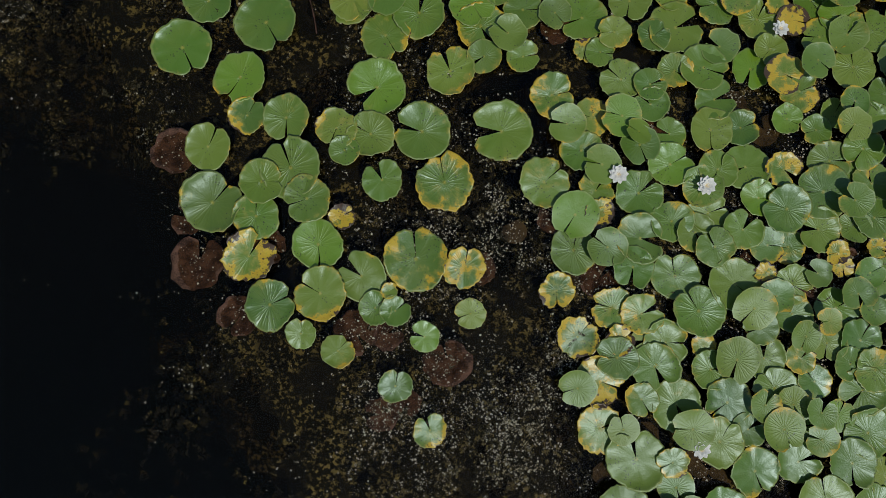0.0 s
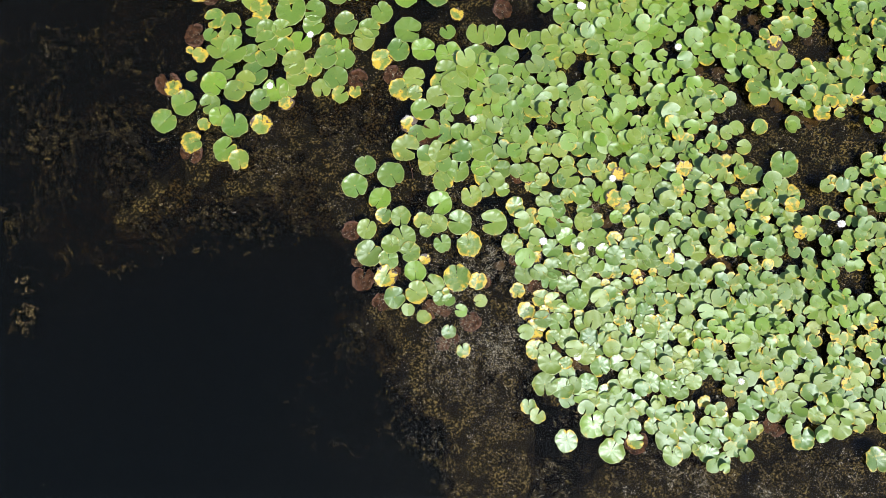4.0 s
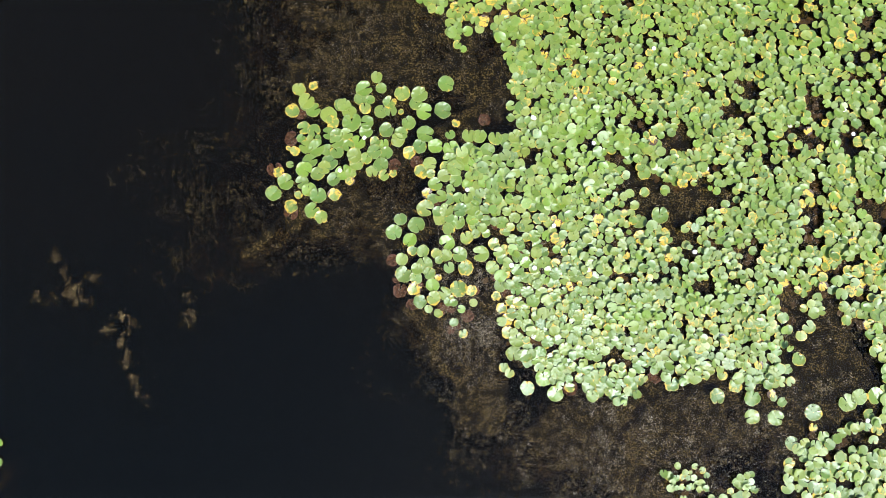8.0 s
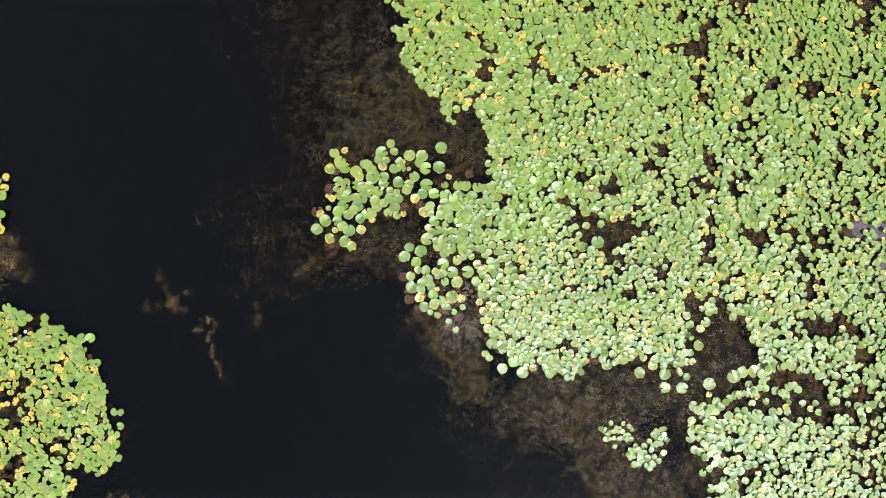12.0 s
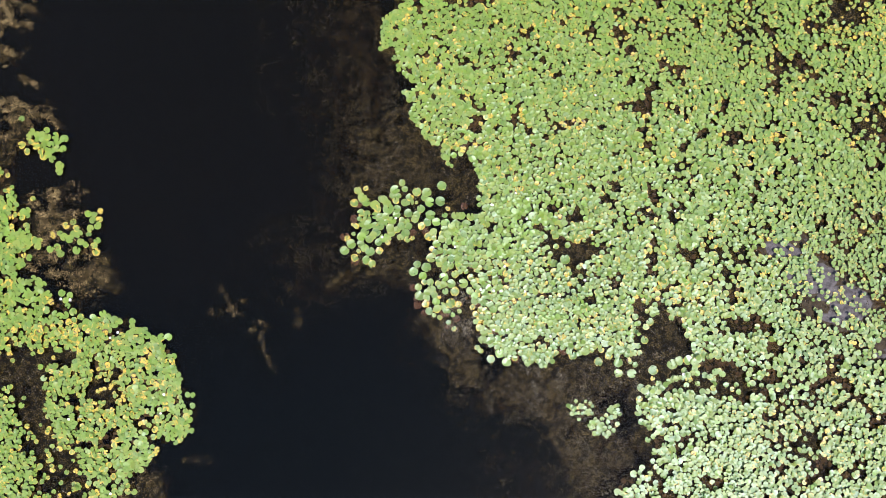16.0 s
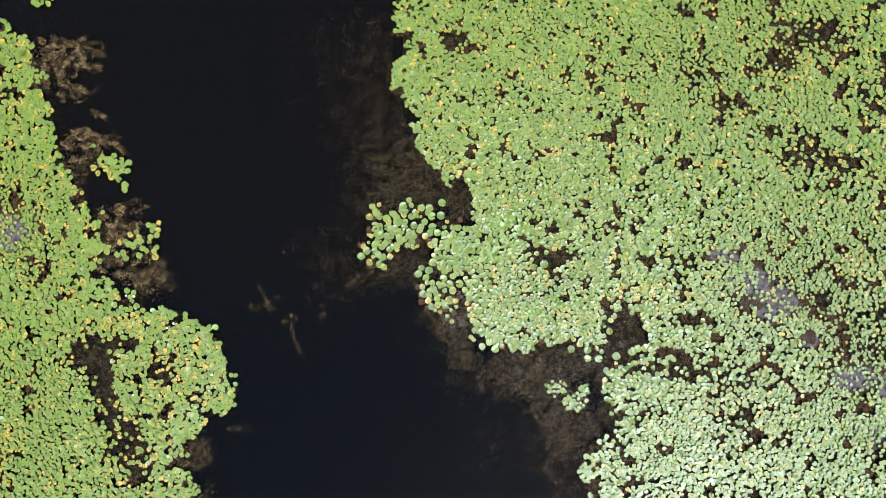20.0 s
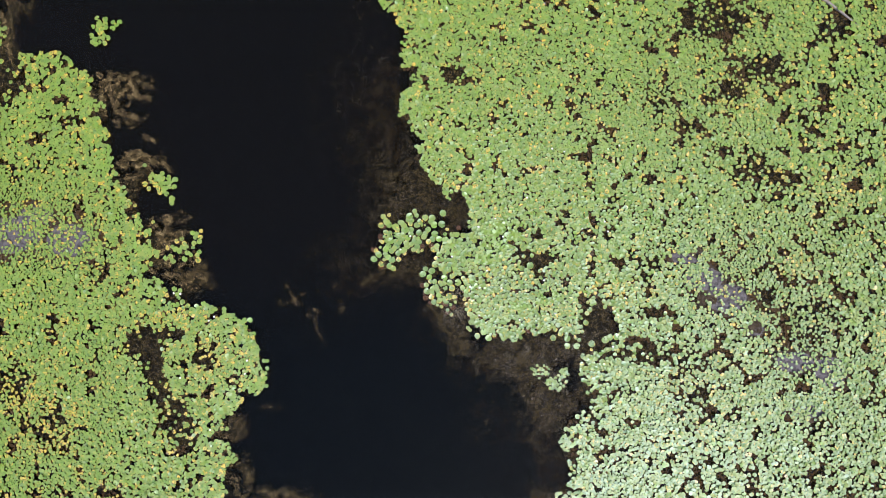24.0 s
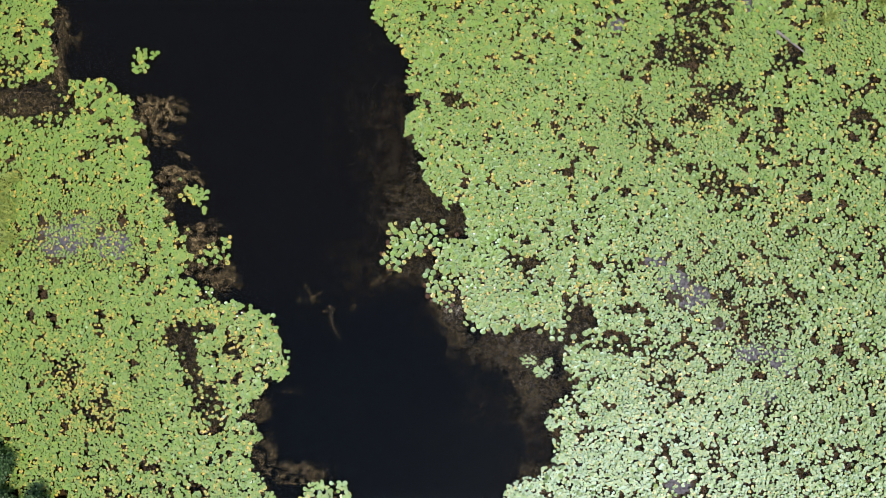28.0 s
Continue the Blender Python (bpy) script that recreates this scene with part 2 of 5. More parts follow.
def mesh_of(name, verts, tris, mat, smooth=True, uvs=None):
    """A triangle mesh from arrays; uvs: per-vertex maps by name."""
    me = bpy.data.meshes.new(name)
    verts, tris = np.asarray(verts, np.float32), np.asarray(tris, np.int32)
    me.vertices.add(len(verts))
    me.vertices.foreach_set("co", verts.ravel())
    me.loops.add(tris.size)
    me.loops.foreach_set("vertex_index", tris.ravel())
    me.polygons.add(len(tris))
    me.polygons.foreach_set("loop_start", np.arange(0, tris.size, 3, dtype=np.int32))
    me.polygons.foreach_set("use_smooth", np.full(len(tris), smooth))
    for key, values in (uvs or {}).items():
        layer = me.uv_layers.new(name=key)
        layer.uv.foreach_set("vector", np.asarray(values, np.float32)[tris.ravel()].ravel())
    me.materials.append(mat)
    me.update(calc_edges=True)
    return me


def part(name, me, parent, label=""):
    ob = new(name, me)
    ob.parent = parent
    return tagged(ob, label) if label else ob


def inside(points, outline):
    """Which points lie within an outline."""
    x, y = points[:, 0], points[:, 1]
    hit = np.zeros(len(points), bool)
    for (x0, y0), (x1, y1) in zip(outline, outline[1:] + outline[:1]):
        cross = (y0 > y) != (y1 > y)
        hit ^= cross & (x < (x1 - x0) * (y - y0) / (y1 - y0 + 1e-12) + x0)
    return hit


def field(points, scale, seed=0.0):
    """Smooth noise from about 0 to 1 at each point."""
    return np.array([0.5 + 0.5 * noise.fractal((px * scale + seed, py * scale, seed), 1.0, 2.0, 3) for px, py in points])


def hexes(x0, y0, x1, y1, step, jitter):
    """Points of an uneven honeycomb."""
    xs, ys = np.meshgrid(np.arange(x0, x1, step), np.arange(y0, y1, step * 0.866))
    xs = xs + (np.arange(len(ys)) % 2)[:, None] * step / 2
    pts = np.stack([xs.ravel(), ys.ravel()], 1)
    return pts + rng.uniform(-jitter, jitter, pts.shape) * step


def worn(points, spots):
    """How bare the ground is at each point, by bare ovals."""
    out = np.zeros(len(points))
    for cx, cy, rx, ry, amount in spots:
        d = np.hypot((points[:, 0] - cx) / rx, (points[:, 1] - cy) / ry)
        out = np.maximum(out, amount * np.clip((1.5 - d) / 0.8, 0, 1))
    return out


def leaf_shape(count, rings, gap, ragged, rim, fold, dome, seed, skirt=False):
    """A lily leaf of unit radius with its cleft along +x: points, triangles, flat places."""
    r0 = np.random.default_rng(seed)
    turn = np.linspace(gap, 2 * math.pi - gap, count)
    edge = 1 + r0.normal(0, 0.015, count) + 0.035 * np.sin(2 * turn + r0.uniform(0, 6)) + 0.02 * np.sin(5 * turn + r0.uniform(0, 6))
    edge += ragged * r0.normal(0, 0.05, count) - ragged * 0.35 * np.clip(np.sin(r0.integers(2, 5) * turn + r0.uniform(0, 6)), 0.55, 1) + ragged * 0.19
    for end in (turn - gap, 2 * math.pi - gap - turn):
        edge *= 1 - 0.20 * np.exp(-(end / 0.16) ** 2)
    lift = rim * np.clip(np.sin(turn * r0.integers(1, 4) + r0.uniform(0, 6)) + 0.35, 0, 1.4)
    sag = fold * np.abs(np.sin(turn))
    verts, flat, tris = [(0, 0, 0)], [(0, 0)], []
    for k, f in enumerate(rings):
        for i in range(count):
            rr = f * edge[i]
            z = lift[i] * f ** 7 + sag[i] * f + dome * (f * f - 1) + 0.022 * math.sin(turn[i] * 9 + seed) * f ** 3 + 0.010 * math.sin(turn[i] * 17 + 2 * seed) * f ** 4
            verts.append((rr * math.cos(turn[i]), rr * math.sin(turn[i]), z))
            flat.append((f * math.cos(turn[i]), f * math.sin(turn[i])))
    for i in range(count - 1):
        tris.append((0, 1 + i, 2 + i))
        for k in range(len(rings) - 1):
            a = 1 + k * count + i
            tris += [(a, a + count, a + count + 1), (a, a + count + 1, a + 1)]
    if skirt:
        base = 1 + (len(rings) - 1) * count
        for i in range(count):
            vx, vy, vz = verts[base + i]
            verts.append((vx * 0.985, vy * 0.985, vz - 0.022))
            flat.append(flat[base + i])
        low = base + count
        for i in range(count - 1):
            tris += [(base + i, low + i, low + i + 1), (base + i, low + i + 1, base + i + 1)]
    return np.array(verts, float), np.array(tris), np.array(flat, float) * 0.5 + 0.5


def strew(name, shapes, places, turns, tilts, sizes, mat, choice=None, states=None, smooth=True):
    """One mesh of many small pieces: each shape turned about z, leaned, sized and set down."""
    n = len(places)
    choice = rng.integers(0, len(shapes), n) if choice is None else choice
    all_v, all_t, all_u, all_s, start = [], [], [], [], 0
    for k, shape in enumerate(shapes):
        pick = np.flatnonzero(choice == k)
        if not len(pick):
            continue
        v, t = shape[0], shape[1]
        c, s = np.cos(turns[pick]), np.sin(turns[pick])
        p = v[None] * sizes[pick, None, None]
        x = p[:, :, 0] * c[:, None] - p[:, :, 1] * s[:, None]
        y = p[:, :, 0] * s[:, None] + p[:, :, 1] * c[:, None]
        z = p[:, :, 2] + x * tilts[pick, :1] + y * tilts[pick, 1:]
        q = np.stack([x, y, z], 2) + places[pick][:, None, :]
        all_v.append(q.reshape(-1, 3))
        all_t.append((t[None] + (np.arange(len(pick)) * len(v))[:, None, None] + start).reshape(-1, 3))
        start += len(pick) * len(v)
        if states is not None:
            all_u.append(np.tile(shape[2], (len(pick), 1)))
            all_s.append(np.repeat(states[pick], len(v), 0))
    uvs = {"leaf": np.concatenate(all_u), "state": np.concatenate(all_s)} if states is not None else None
    return new(name, mesh_of(name, np.concatenate(all_v), np.concatenate(all_t), mat, smooth, uvs))


# ---- the pond ----
def sheet(name, half, z, mat, rough=0.0, step=None, parent=None):
    n = 60 if step else 2
    xs = np.linspace(-1, 1, n)
    xs = np.sign(xs) * np.abs(xs) ** 2.2 * half if step else xs * half
    gx, gy = np.meshgrid(xs, xs)
    gz = np.full_like(gx, z)
    if rough:
        gz += np.array([noise.noise((a * 0.35, b * 0.35, 0.0)) for a, b in zip(gx.ravel(), gy.ravel())]).reshape(gx.shape) * rough
    v = np.stack([gx.ravel(), gy.ravel(), gz.ravel()], 1)
    a = (np.arange(n - 1)[:, None] * n + np.arange(n - 1)[None]).ravel()
    t = np.concatenate([np.stack([a, a + 1, a + n + 1], 1), np.stack([a, a + n + 1, a + n], 1)])
    ob = new(name, mesh_of(name, v, t, mat))
    ob.parent = parent
    return ob


tagged(sheet("ground", 1500, -1.3, bed_mat, 0.35, True), "dark muddy pond bed under deep brown water", "pond bed", kind="structure")
water = tagged(sheet("water", 1500, 0.0, water_mat), "still near-black pond water with a faint sky sheen", "water", kind="structure")
for depth in (0.15, 0.23, 0.33, 0.47):
    sheet("murk", 1500, -depth, murk_mat, parent=water)

# outlines of the two leaf rafts, and bare spots in them
EAST = [(-3.88, 13.74), (-2.62, 11.90), (-2.55, 10.68), (-1.71, 9.77), (-1.30, 8.99), (-1.30, 8.19), (-1.24, 7.20), (-1.43, 6.68), (-1.67, 6.24), (-1.19, 5.77), (-0.83, 5.31), (-1.08, 4.77), (-0.80, 4.37), (-0.59, 4.01), (-0.30, 3.51), (-0.05, 3.42), (0.25, 3.60), (0.58, 3.42), (0.63, 2.99), (0.72, 2.63), (0.64, 2.20), (0.36, 1.91), (0.01, 1.81), (-0.24, 1.66), (-0.45, 1.40), (-0.30, 1.10), (0.10, 0.85), (0.37, 0.73), (0.37, 0.45), (0.29, 0.20), (0.36, -0.12), (0.43, -0.39), (0.50, -0.68), (0.82, -0.95), (1.30, -1.14), (1.85, -1.29), (1.97, -1.17), (2.41, -0.98), (2.75, -1.07), (3.22, -1.17), (4.38, -1.45), (4.68, -0.84), (4.38, -0.51), (5.21, -0.44), (5.43, -1.28), (4.10, -2.17), (4.07, -2.79), (4.49, -3.63), (3.60, -4.11), (3.35, -5.03), (3.74, -5.55), (3.19, -6.45), (1.83, -6.82), (1.34, -8.93), (18.93, -9.38), (20.64, 12.62)]
WEST = [(-20.47, 14.50), (-15.00, 13.80), (-14.89, 11.55), (-15.22, 10.45), (-14.94, 9.55), (-15.11, 8.46), (-14.57, 8.32), (-14.23, 8.75), (-13.47, 8.87), (-12.70, 8.62), (-12.27, 8.01), (-11.73, 7.11), (-11.37, 6.12), (-11.31, 4.81), (-10.93, 3.82), (-10.39, 3.66), (-10.46, 3.17), (-10.10, 2.94), (-9.75, 2.58), (-9.75, 1.80), (-10.03, 1.54), (-10.24, 1.26), (-9.68, 0.97), (-9.40, 0.54), (-8.84, 0.52), (-8.70, 0.10), (-8.28, 0.15), (-7.73, 0.07), (-7.31, -0.36), (-6.55, -0.87), (-6.43, -1.62), (-6.12, -2.18), (-6.23, -2.58), (-6.65, -2.83), (-7.06, -3.02), (-7.62, -3.34), (-7.69, -4.14), (-7.70, -4.29), (-7.18, -4.93), (-7.72, -5.43), (-7.31, -6.26), (-6.70, -7.14), (-6.53, -8.73), (-20.24, -8.38)]
BARE_WEST = [(-9.69, 2.33, 0.26, 0.37, 0.85), (-9.82, 1.53, 0.29, 0.29, 0.75), (-9.85, 2.94, 0.21, 0.18, 0.70), (-15.99, 8.05, 1.52, 0.67, 1), (-14.89, 8.67, 0.55, 0.55, 0.9), (-15.22, 7.25, 0.63, 0.25, 0.7), (-16.66, 9.29, 0.59, 0.38, 0.85), (-13.21, -3.82, 0.63, 0.51, 0.6), (-14.59, -2.10, 0.55, 0.55, 0.45), (-14.69, 2.68, 1.26, 0.80, 0.36), (-12.74, 2.50, 0.84, 0.74, 0.32), (-13.22, -3.33, 0.30, 0.48, 0.8), (-14.46, -2.37, 0.26, 0.22, 0.8), (-13.89, -3.76, 0.41, 0.19, 0.5)]
BARE_STRIP = [(-10.05, -1.09, 0.58, 0.52, 1.00), (-9.54, -0.82, 0.69, 0.19, 0.80), (-9.83, -1.88, 0.29, 0.58, 1.00), (-9.69, -2.74, 0.32, 0.58, 0.95), (-9.33, -3.32, 0.40, 0.40, 0.90), (-9.04, -4.03, 0.48, 0.43, 0.80), (-8.16, -1.65, 0.29, 0.35, 0.90), (-9.11, -1.76, 0.23, 0.13, 0.50), (-10.86, -0.56, 0.36, 0.10, 0.50)]
FRESH = [(1.61, 1.90, 0.64, 0.64, 1.2), (1.15, 1.34, 0.35, 0.25, 1.1), (2.12, 2.30, 0.35, 0.30, 1.2), (3.03, -0.01, 0.44, 0.30, 1.1), (2.14, -0.30, 0.40, 0.20, 1.1)]
SMALL = [(-14.04, 3.19, 2.74, 1.69, 0.76), (-14.27, -2.74, 3.58, 2.32, 0.84), (-15.77, -5.20, 2.53, 1.90, 0.84), (8.99, 0.27, 1.90, 1.69, 0.76), (11.90, -2.93, 2.32, 1.90, 0.74), (15.17, 9.38, 1.69, 1.48, 0.76), (7.61, 5.82, 2.32, 1.90, 0.84), (9.85, 8.31, 1.90, 1.90, 0.84), (3.14, -2.66, 0.84, 0.63, 0.78)]
OLD = [(7.38, -2.79, 1.26, 0.42, 0.36), (8.44, -4.16, 0.84, 0.84, 0.4), (6.67, -4.61, 0.42, 0.42, 0.5), (11.29, 0.61, 0.51, 0.42, 0.6), (14.02, -1.76, 0.63, 0.84, 0.5), (3.13, -0.47, 1.69, 0.30, 0.5), (-1.37, 10.08, 0.63, 1.26, 0.4), (-8.91, -0.39, 1.05, 0.42, 0.5), (-12.05, 8.11, 0.51, 0.63, 0.4), (-13.14, -3.33, 1.04, 1.04, 0.55), (-14.37, -2.56, 0.67, 0.67, 0.6), (-8.08, -1.60, 0.74, 0.67, 0.6), (-13.89, -4.31, 0.93, 0.45, 0.5), (-14.65, -1.16, 0.56, 0.37, 0.5), (8.95, -0.11, 0.56, 0.37, 0.5), (5.67, 0.09, 1.11, 0.37, 0.5), (9.51, 6.39, 0.93, 0.74, 0.5), (12.63, 3.26, 0.93, 0.74, 0.5)]
BARE_EAST = [(8.98, 8.96, 1.11, 0.56, 0.8), (12.85, 8.51, 0.52, 0.45, 0.8), (10.70, 7.29, 0.67, 0.28, 0.75), (9.32, 6.58, 0.37, 0.45, 0.75), (7.08, 6.41, 0.52, 0.67, 0.45), (12.59, 6.53, 0.56, 0.26, 0.5), (11.99, 5.53, 0.45, 0.37, 0.55), (9.90, 3.98, 0.67, 0.28, 0.7), (8.10, 5.27, 0.37, 0.37, 0.55), (11.44, -0.93, 0.93, 1.11, 0.4), (0.26, 7.51, 0.30, 0.30, 0.92), (9.76, 10.48, 0.95, 0.63, 0.75), (10.64, 7.31, 0.84, 0.42, 0.7), (9.12, 6.51, 0.38, 0.38, 0.85), (15.27, 6.16, 0.46, 0.27, 0.85), (10.83, 3.46, 0.84, 0.51, 0.5), (10.21, -0.19, 0.25, 0.19, 0.95), (9.73, -1.42, 0.34, 0.21, 0.9), (6.31, 0.78, 0.30, 0.63, 0.7), (13.07, -3.82, 0.19, 0.19, 0.97), (8.66, -0.14, 0.80, 0.59, 0.72), (11.11, -2.39, 0.95, 0.53, 0.65), (7.98, -7.13, 0.55, 0.34, 0.7), (6.55, 10.08, 0.42, 0.38, 0.6), (7.62, -2.18, 0.63, 0.30, 0.6), (7.76, -3.42, 0.25, 0.53, 0.6), (11.40, -4.35, 0.42, 0.32, 0.6)]
BARE_NEAR = [(2.68, 1.22, 0.69, 0.28, 1), (2.29, 1.31, 0.34, 0.26, 1), (2.56, 1.13, 0.34, 0.21, 1), (2.93, 0.68, 0.10, 0.25, 0.8), (3.43, 1.42, 0.13, 0.12, 0.8), (4.59, -0.78, 0.51, 0.45, 0.95), (4.13, -1.68, 0.41, 0.27, 0.95), (5.96, -2.00, 0.82, 0.23, 0.8), (4.67, -1.19, 0.51, 0.68, 0.93), (6.63, -1.88, 0.41, 0.16, 0.7), (3.64, 2.50, 0.16, 0.23, 0.6), (2.77, 0.83, 0.08, 0.30, 0.8), (2.98, 0.09, 0.07, 0.15, 0.8), (1.11, -0.73, 0.15, 0.08, 0.9), (1.54, -0.97, 0.15, 0.07, 0.9), (0.26, 2.37, 0.35, 0.22, 1), (1.69, -0.88, 0.13, 0.08, 0.7), (2.96, 1.99, 0.12, 0.10, 0.7), (2.05, 1.43, 0.09, 0.08, 0.5)]
ISLETS_EAST = [(2.77, -2.42, 0.26, 0.21, 0.70), (3.24, -2.80, 0.34, 0.23, 0.75), (3.51, -2.47, 0.13, 0.15, 0.9)]
ISLETS = [(-9.65, 4.31, 0.61, 0.19, 0.85), (-9.36, 3.98, 0.28, 0.15, 0.85), (-10.10, 4.00, 0.22, 0.11, 0.6), (-9.14, 4.46, 0.08, 0.08, 0.9), (-9.32, 3.65, 0.11, 0.11, 0.8), (-10.10, 4.82, 0.12, 0.10, 0.6), (-9.12, 2.06, 0.33, 0.22, 0.7), (-9.23, 1.76, 0.28, 0.17, 0.9), (-8.38, 2.48, 0.11, 0.10, 0.95), (-8.30, 2.27, 0.10, 0.10, 0.95), (-8.45, 2.04, 0.11, 0.10, 0.95), (-8.37, 1.75, 0.11, 0.19, 0.95), (-8.72, 1.77, 0.19, 0.17, 0.6), (-12.56, 7.93, 0.01, 0.01, 0)]
ISLETS_B = [(-11.64, 9.42, 0.30, 0.46, 0.95), (-11.05, 9.66, 0.17, 0.30, 0.6), (-4.81, -6.86, 0.72, 0.38, 0.75), (-5.24, -7.14, 0.63, 0.42, 0.7), (-4.19, -7.00, 0.21, 0.30, 0.8)]

# ---- lily leaves that can be told apart ----
placed = []


def lily_pad(x, y, wide, cleft, age, number):
    r0 = np.random.default_rng(1000 + number)
    gap = r0.uniform(0.02, 0.07) if r0.random() < 0.65 else r0.uniform(0.10, 0.26)
    v, t, flat = leaf_shape(52, (0.2, 0.42, 0.64, 0.82, 0.94, 1.0), gap, 0.22 + 0.9 * max(0, age - 0.25), r0.uniform(0.03, 0.15), r0.uniform(0.0, 0.14), r0.uniform(-0.03, 0.05), number, True)
    v = v * (wide / 2)
    v[:, 2] += r0.normal(0, 0.035) * v[:, 0] + r0.normal(0, 0.035) * v[:, 1]
    state = np.tile((min(age + r0.uniform(-0.03, 0.06), 1), 1.0 if age < 0.025 else r0.uniform(0, 0.35)), (len(v), 1))
    ob = new("lily_pad", mesh_of("lily_pad", v, t, leaf_one, True, {"leaf": flat, "state": state}))
    near = [h for px, py, pr, h in placed if math.hypot(px - x, py - y) < (pr + wide / 2) * 0.95]
    z = 0.008 if not near else max(near) + 0.006
    if z > 0.032:
        z = 0.010 + 0.022 * r0.random()
    ob.matrix_world = pose(x, y, z, 0, 0, cleft)
    placed.append((x, y, wide / 2, z))
    look_of = "fresh bright green" if age < 0.03 else "green" if age < 0.2 else "green, yellow-rimmed" if age < 0.5 else "yellowing, brown-edged" if age < 0.8 else "golden yellow decaying"
    size = "small " if wide < 0.13 else "large " if wide > 0.215 else ""
    return tagged(ob, f"{size}{look_of} round water lily leaf floating on dark water", "lily pad", "lily pads")


def lay_pads(rows):
    for x, y, wide, cleft, age in rows:
        lily_pad(x, y, wide, cleft, age, len(placed))


# first raft of lone pads
lay_pads([
    (-0.97, 0.87, 0.21, 295, 0.05), (-0.88, 1.04, 0.17, 100, 0.05), (-0.67, 0.96, 0.22, 300, 0.05), (-0.76, 0.76, 0.19, 240, 0.00),
    (-0.73, 0.62, 0.14, 60, 0.50), (-0.59, 0.61, 0.17, 270, 0.10), (-0.87, 0.51, 0.17, 65, 0.05), (-0.57, 0.43, 0.22, 110, 0.05),
    (-0.67, 0.38, 0.16, 0, 0.15), (-0.51, 0.32, 0.17, 200, 0.15), (-0.85, 0.31, 0.22, 50, 0.08), (-0.69, 0.26, 0.17, 90, 0.25),
    (-0.39, 0.26, 0.10, 30, 0.85), (-0.71, 0.12, 0.19, 60, 0.78), (-0.47, 0.16, 0.18, 275, 0.00), (-0.64, -0.05, 0.18, 25, 0.15),
    (-0.46, -0.01, 0.19, 150, 0.32), (-0.32, 0.05, 0.18, 140, 0.03)])
lay_pads([
    (-0.13, 0.11, 0.23, 95, 0.35), (0.04, 0.08, 0.15, 80, 0.62), (-0.53, -0.15, 0.11, 88, 0.05), (-0.40, -0.21, 0.12, 50, 0.35),
    (-0.27, -0.06, 0.12, 45, 0.05), (-0.20, -0.07, 0.11, 40, 0.05), (-0.22, 0.00, 0.06, 20, 0.25), (-0.10, -0.16, 0.11, 165, 0.00),
    (0.06, -0.08, 0.11, 200, 0.05), (-0.20, -0.33, 0.12, 80, 0.03), (-0.08, -0.48, 0.12, 110, 0.42), (-0.25, 0.39, 0.15, 115, 0.05),
    (-0.03, 0.38, 0.21, 100, 0.55), (0.17, 0.56, 0.22, 180, 0.12), (-0.01, 0.78, 0.18, 110, 0.33)])
lay_pads([
    (-0.27, 0.72, 0.21, 215, 0.02), (-0.11, 0.56, 0.21, 165, 0.08), (-0.29, 0.55, 0.17, 150, 0.05), (-0.41, 0.57, 0.15, 250, 0.30),
    (-0.38, 0.49, 0.11, 60, 0.05), (-0.24, 0.91, 0.18, 300, 0.40), (-0.12, 0.99, 0.19, 80, 0.05), (-0.36, 1.03, 0.17, 200, 0.22),
    (0.10, 0.94, 0.18, 300, 0.55), (0.07, 1.02, 0.17, 300, 0.02)])
# rims of the great raft
# small raft north-west
lay_pads([
    (-2.56, 1.42, 0.21, 40, 0.12), (-2.40, 1.57, 0.22, 20, 0.25), (-2.18, 1.56, 0.18, 200, 0.05), (-2.09, 1.46, 0.19, 100, 0.00),
    (-2.23, 1.39, 0.11, 30, 0.45), (-1.97, 1.38, 0.22, 90, 0.05), (-1.75, 1.39, 0.18, 80, 0.62), (-2.33, 1.24, 0.19, 10, 0.60),
    (-2.05, 1.18, 0.21, 40, 0.12), (-1.93, 1.09, 0.18, 280, 0.42), (-2.07, 1.85, 0.20, 20, 0.05), (-2.15, 1.73, 0.22, 320, 0.02),
    (-1.97, 1.67, 0.19, 10, 0.05), (-2.34, 1.80, 0.10, 0, 0.10), (-2.49, 1.70, 0.15, 80, 0.75), (-2.27, 1.98, 0.14, 70, 0.62),
    (-2.36, 2.02, 0.07, 0, 0.85), (-2.30, 2.52, 0.19, 340, 0.60)])
lay_pads([
    (-2.13, 2.60, 0.15, 90, 0.06), (-2.02, 2.53, 0.20, 20, 0.05), (-1.82, 2.46, 0.22, 300, 0.05), (-1.77, 2.36, 0.18, 200, 0.50),
    (-1.66, 2.59, 0.17, 60, 0.05), (-1.54, 2.49, 0.19, 110, 0.04), (-1.51, 2.35, 0.26, 90, 0.05), (-2.15, 2.29, 0.18, 200, 0.42),
    (-2.02, 2.25, 0.18, 300, 0.30), (-2.19, 2.15, 0.12, 50, 0.10), (-2.07, 2.14, 0.10, 80, 0.10), (-1.96, 2.15, 0.09, 20, 0.10),
    (-2.12, 2.03, 0.19, 150, 0.18), (-1.98, 2.01, 0.23, 30, 0.06), (-1.82, 2.21, 0.17, 180, 0.05), (-1.71, 2.18, 0.18, 240, 0.05),
    (-1.58, 2.19, 0.17, 20, 0.10), (-1.71, 2.09, 0.19, 200, 0.05)])
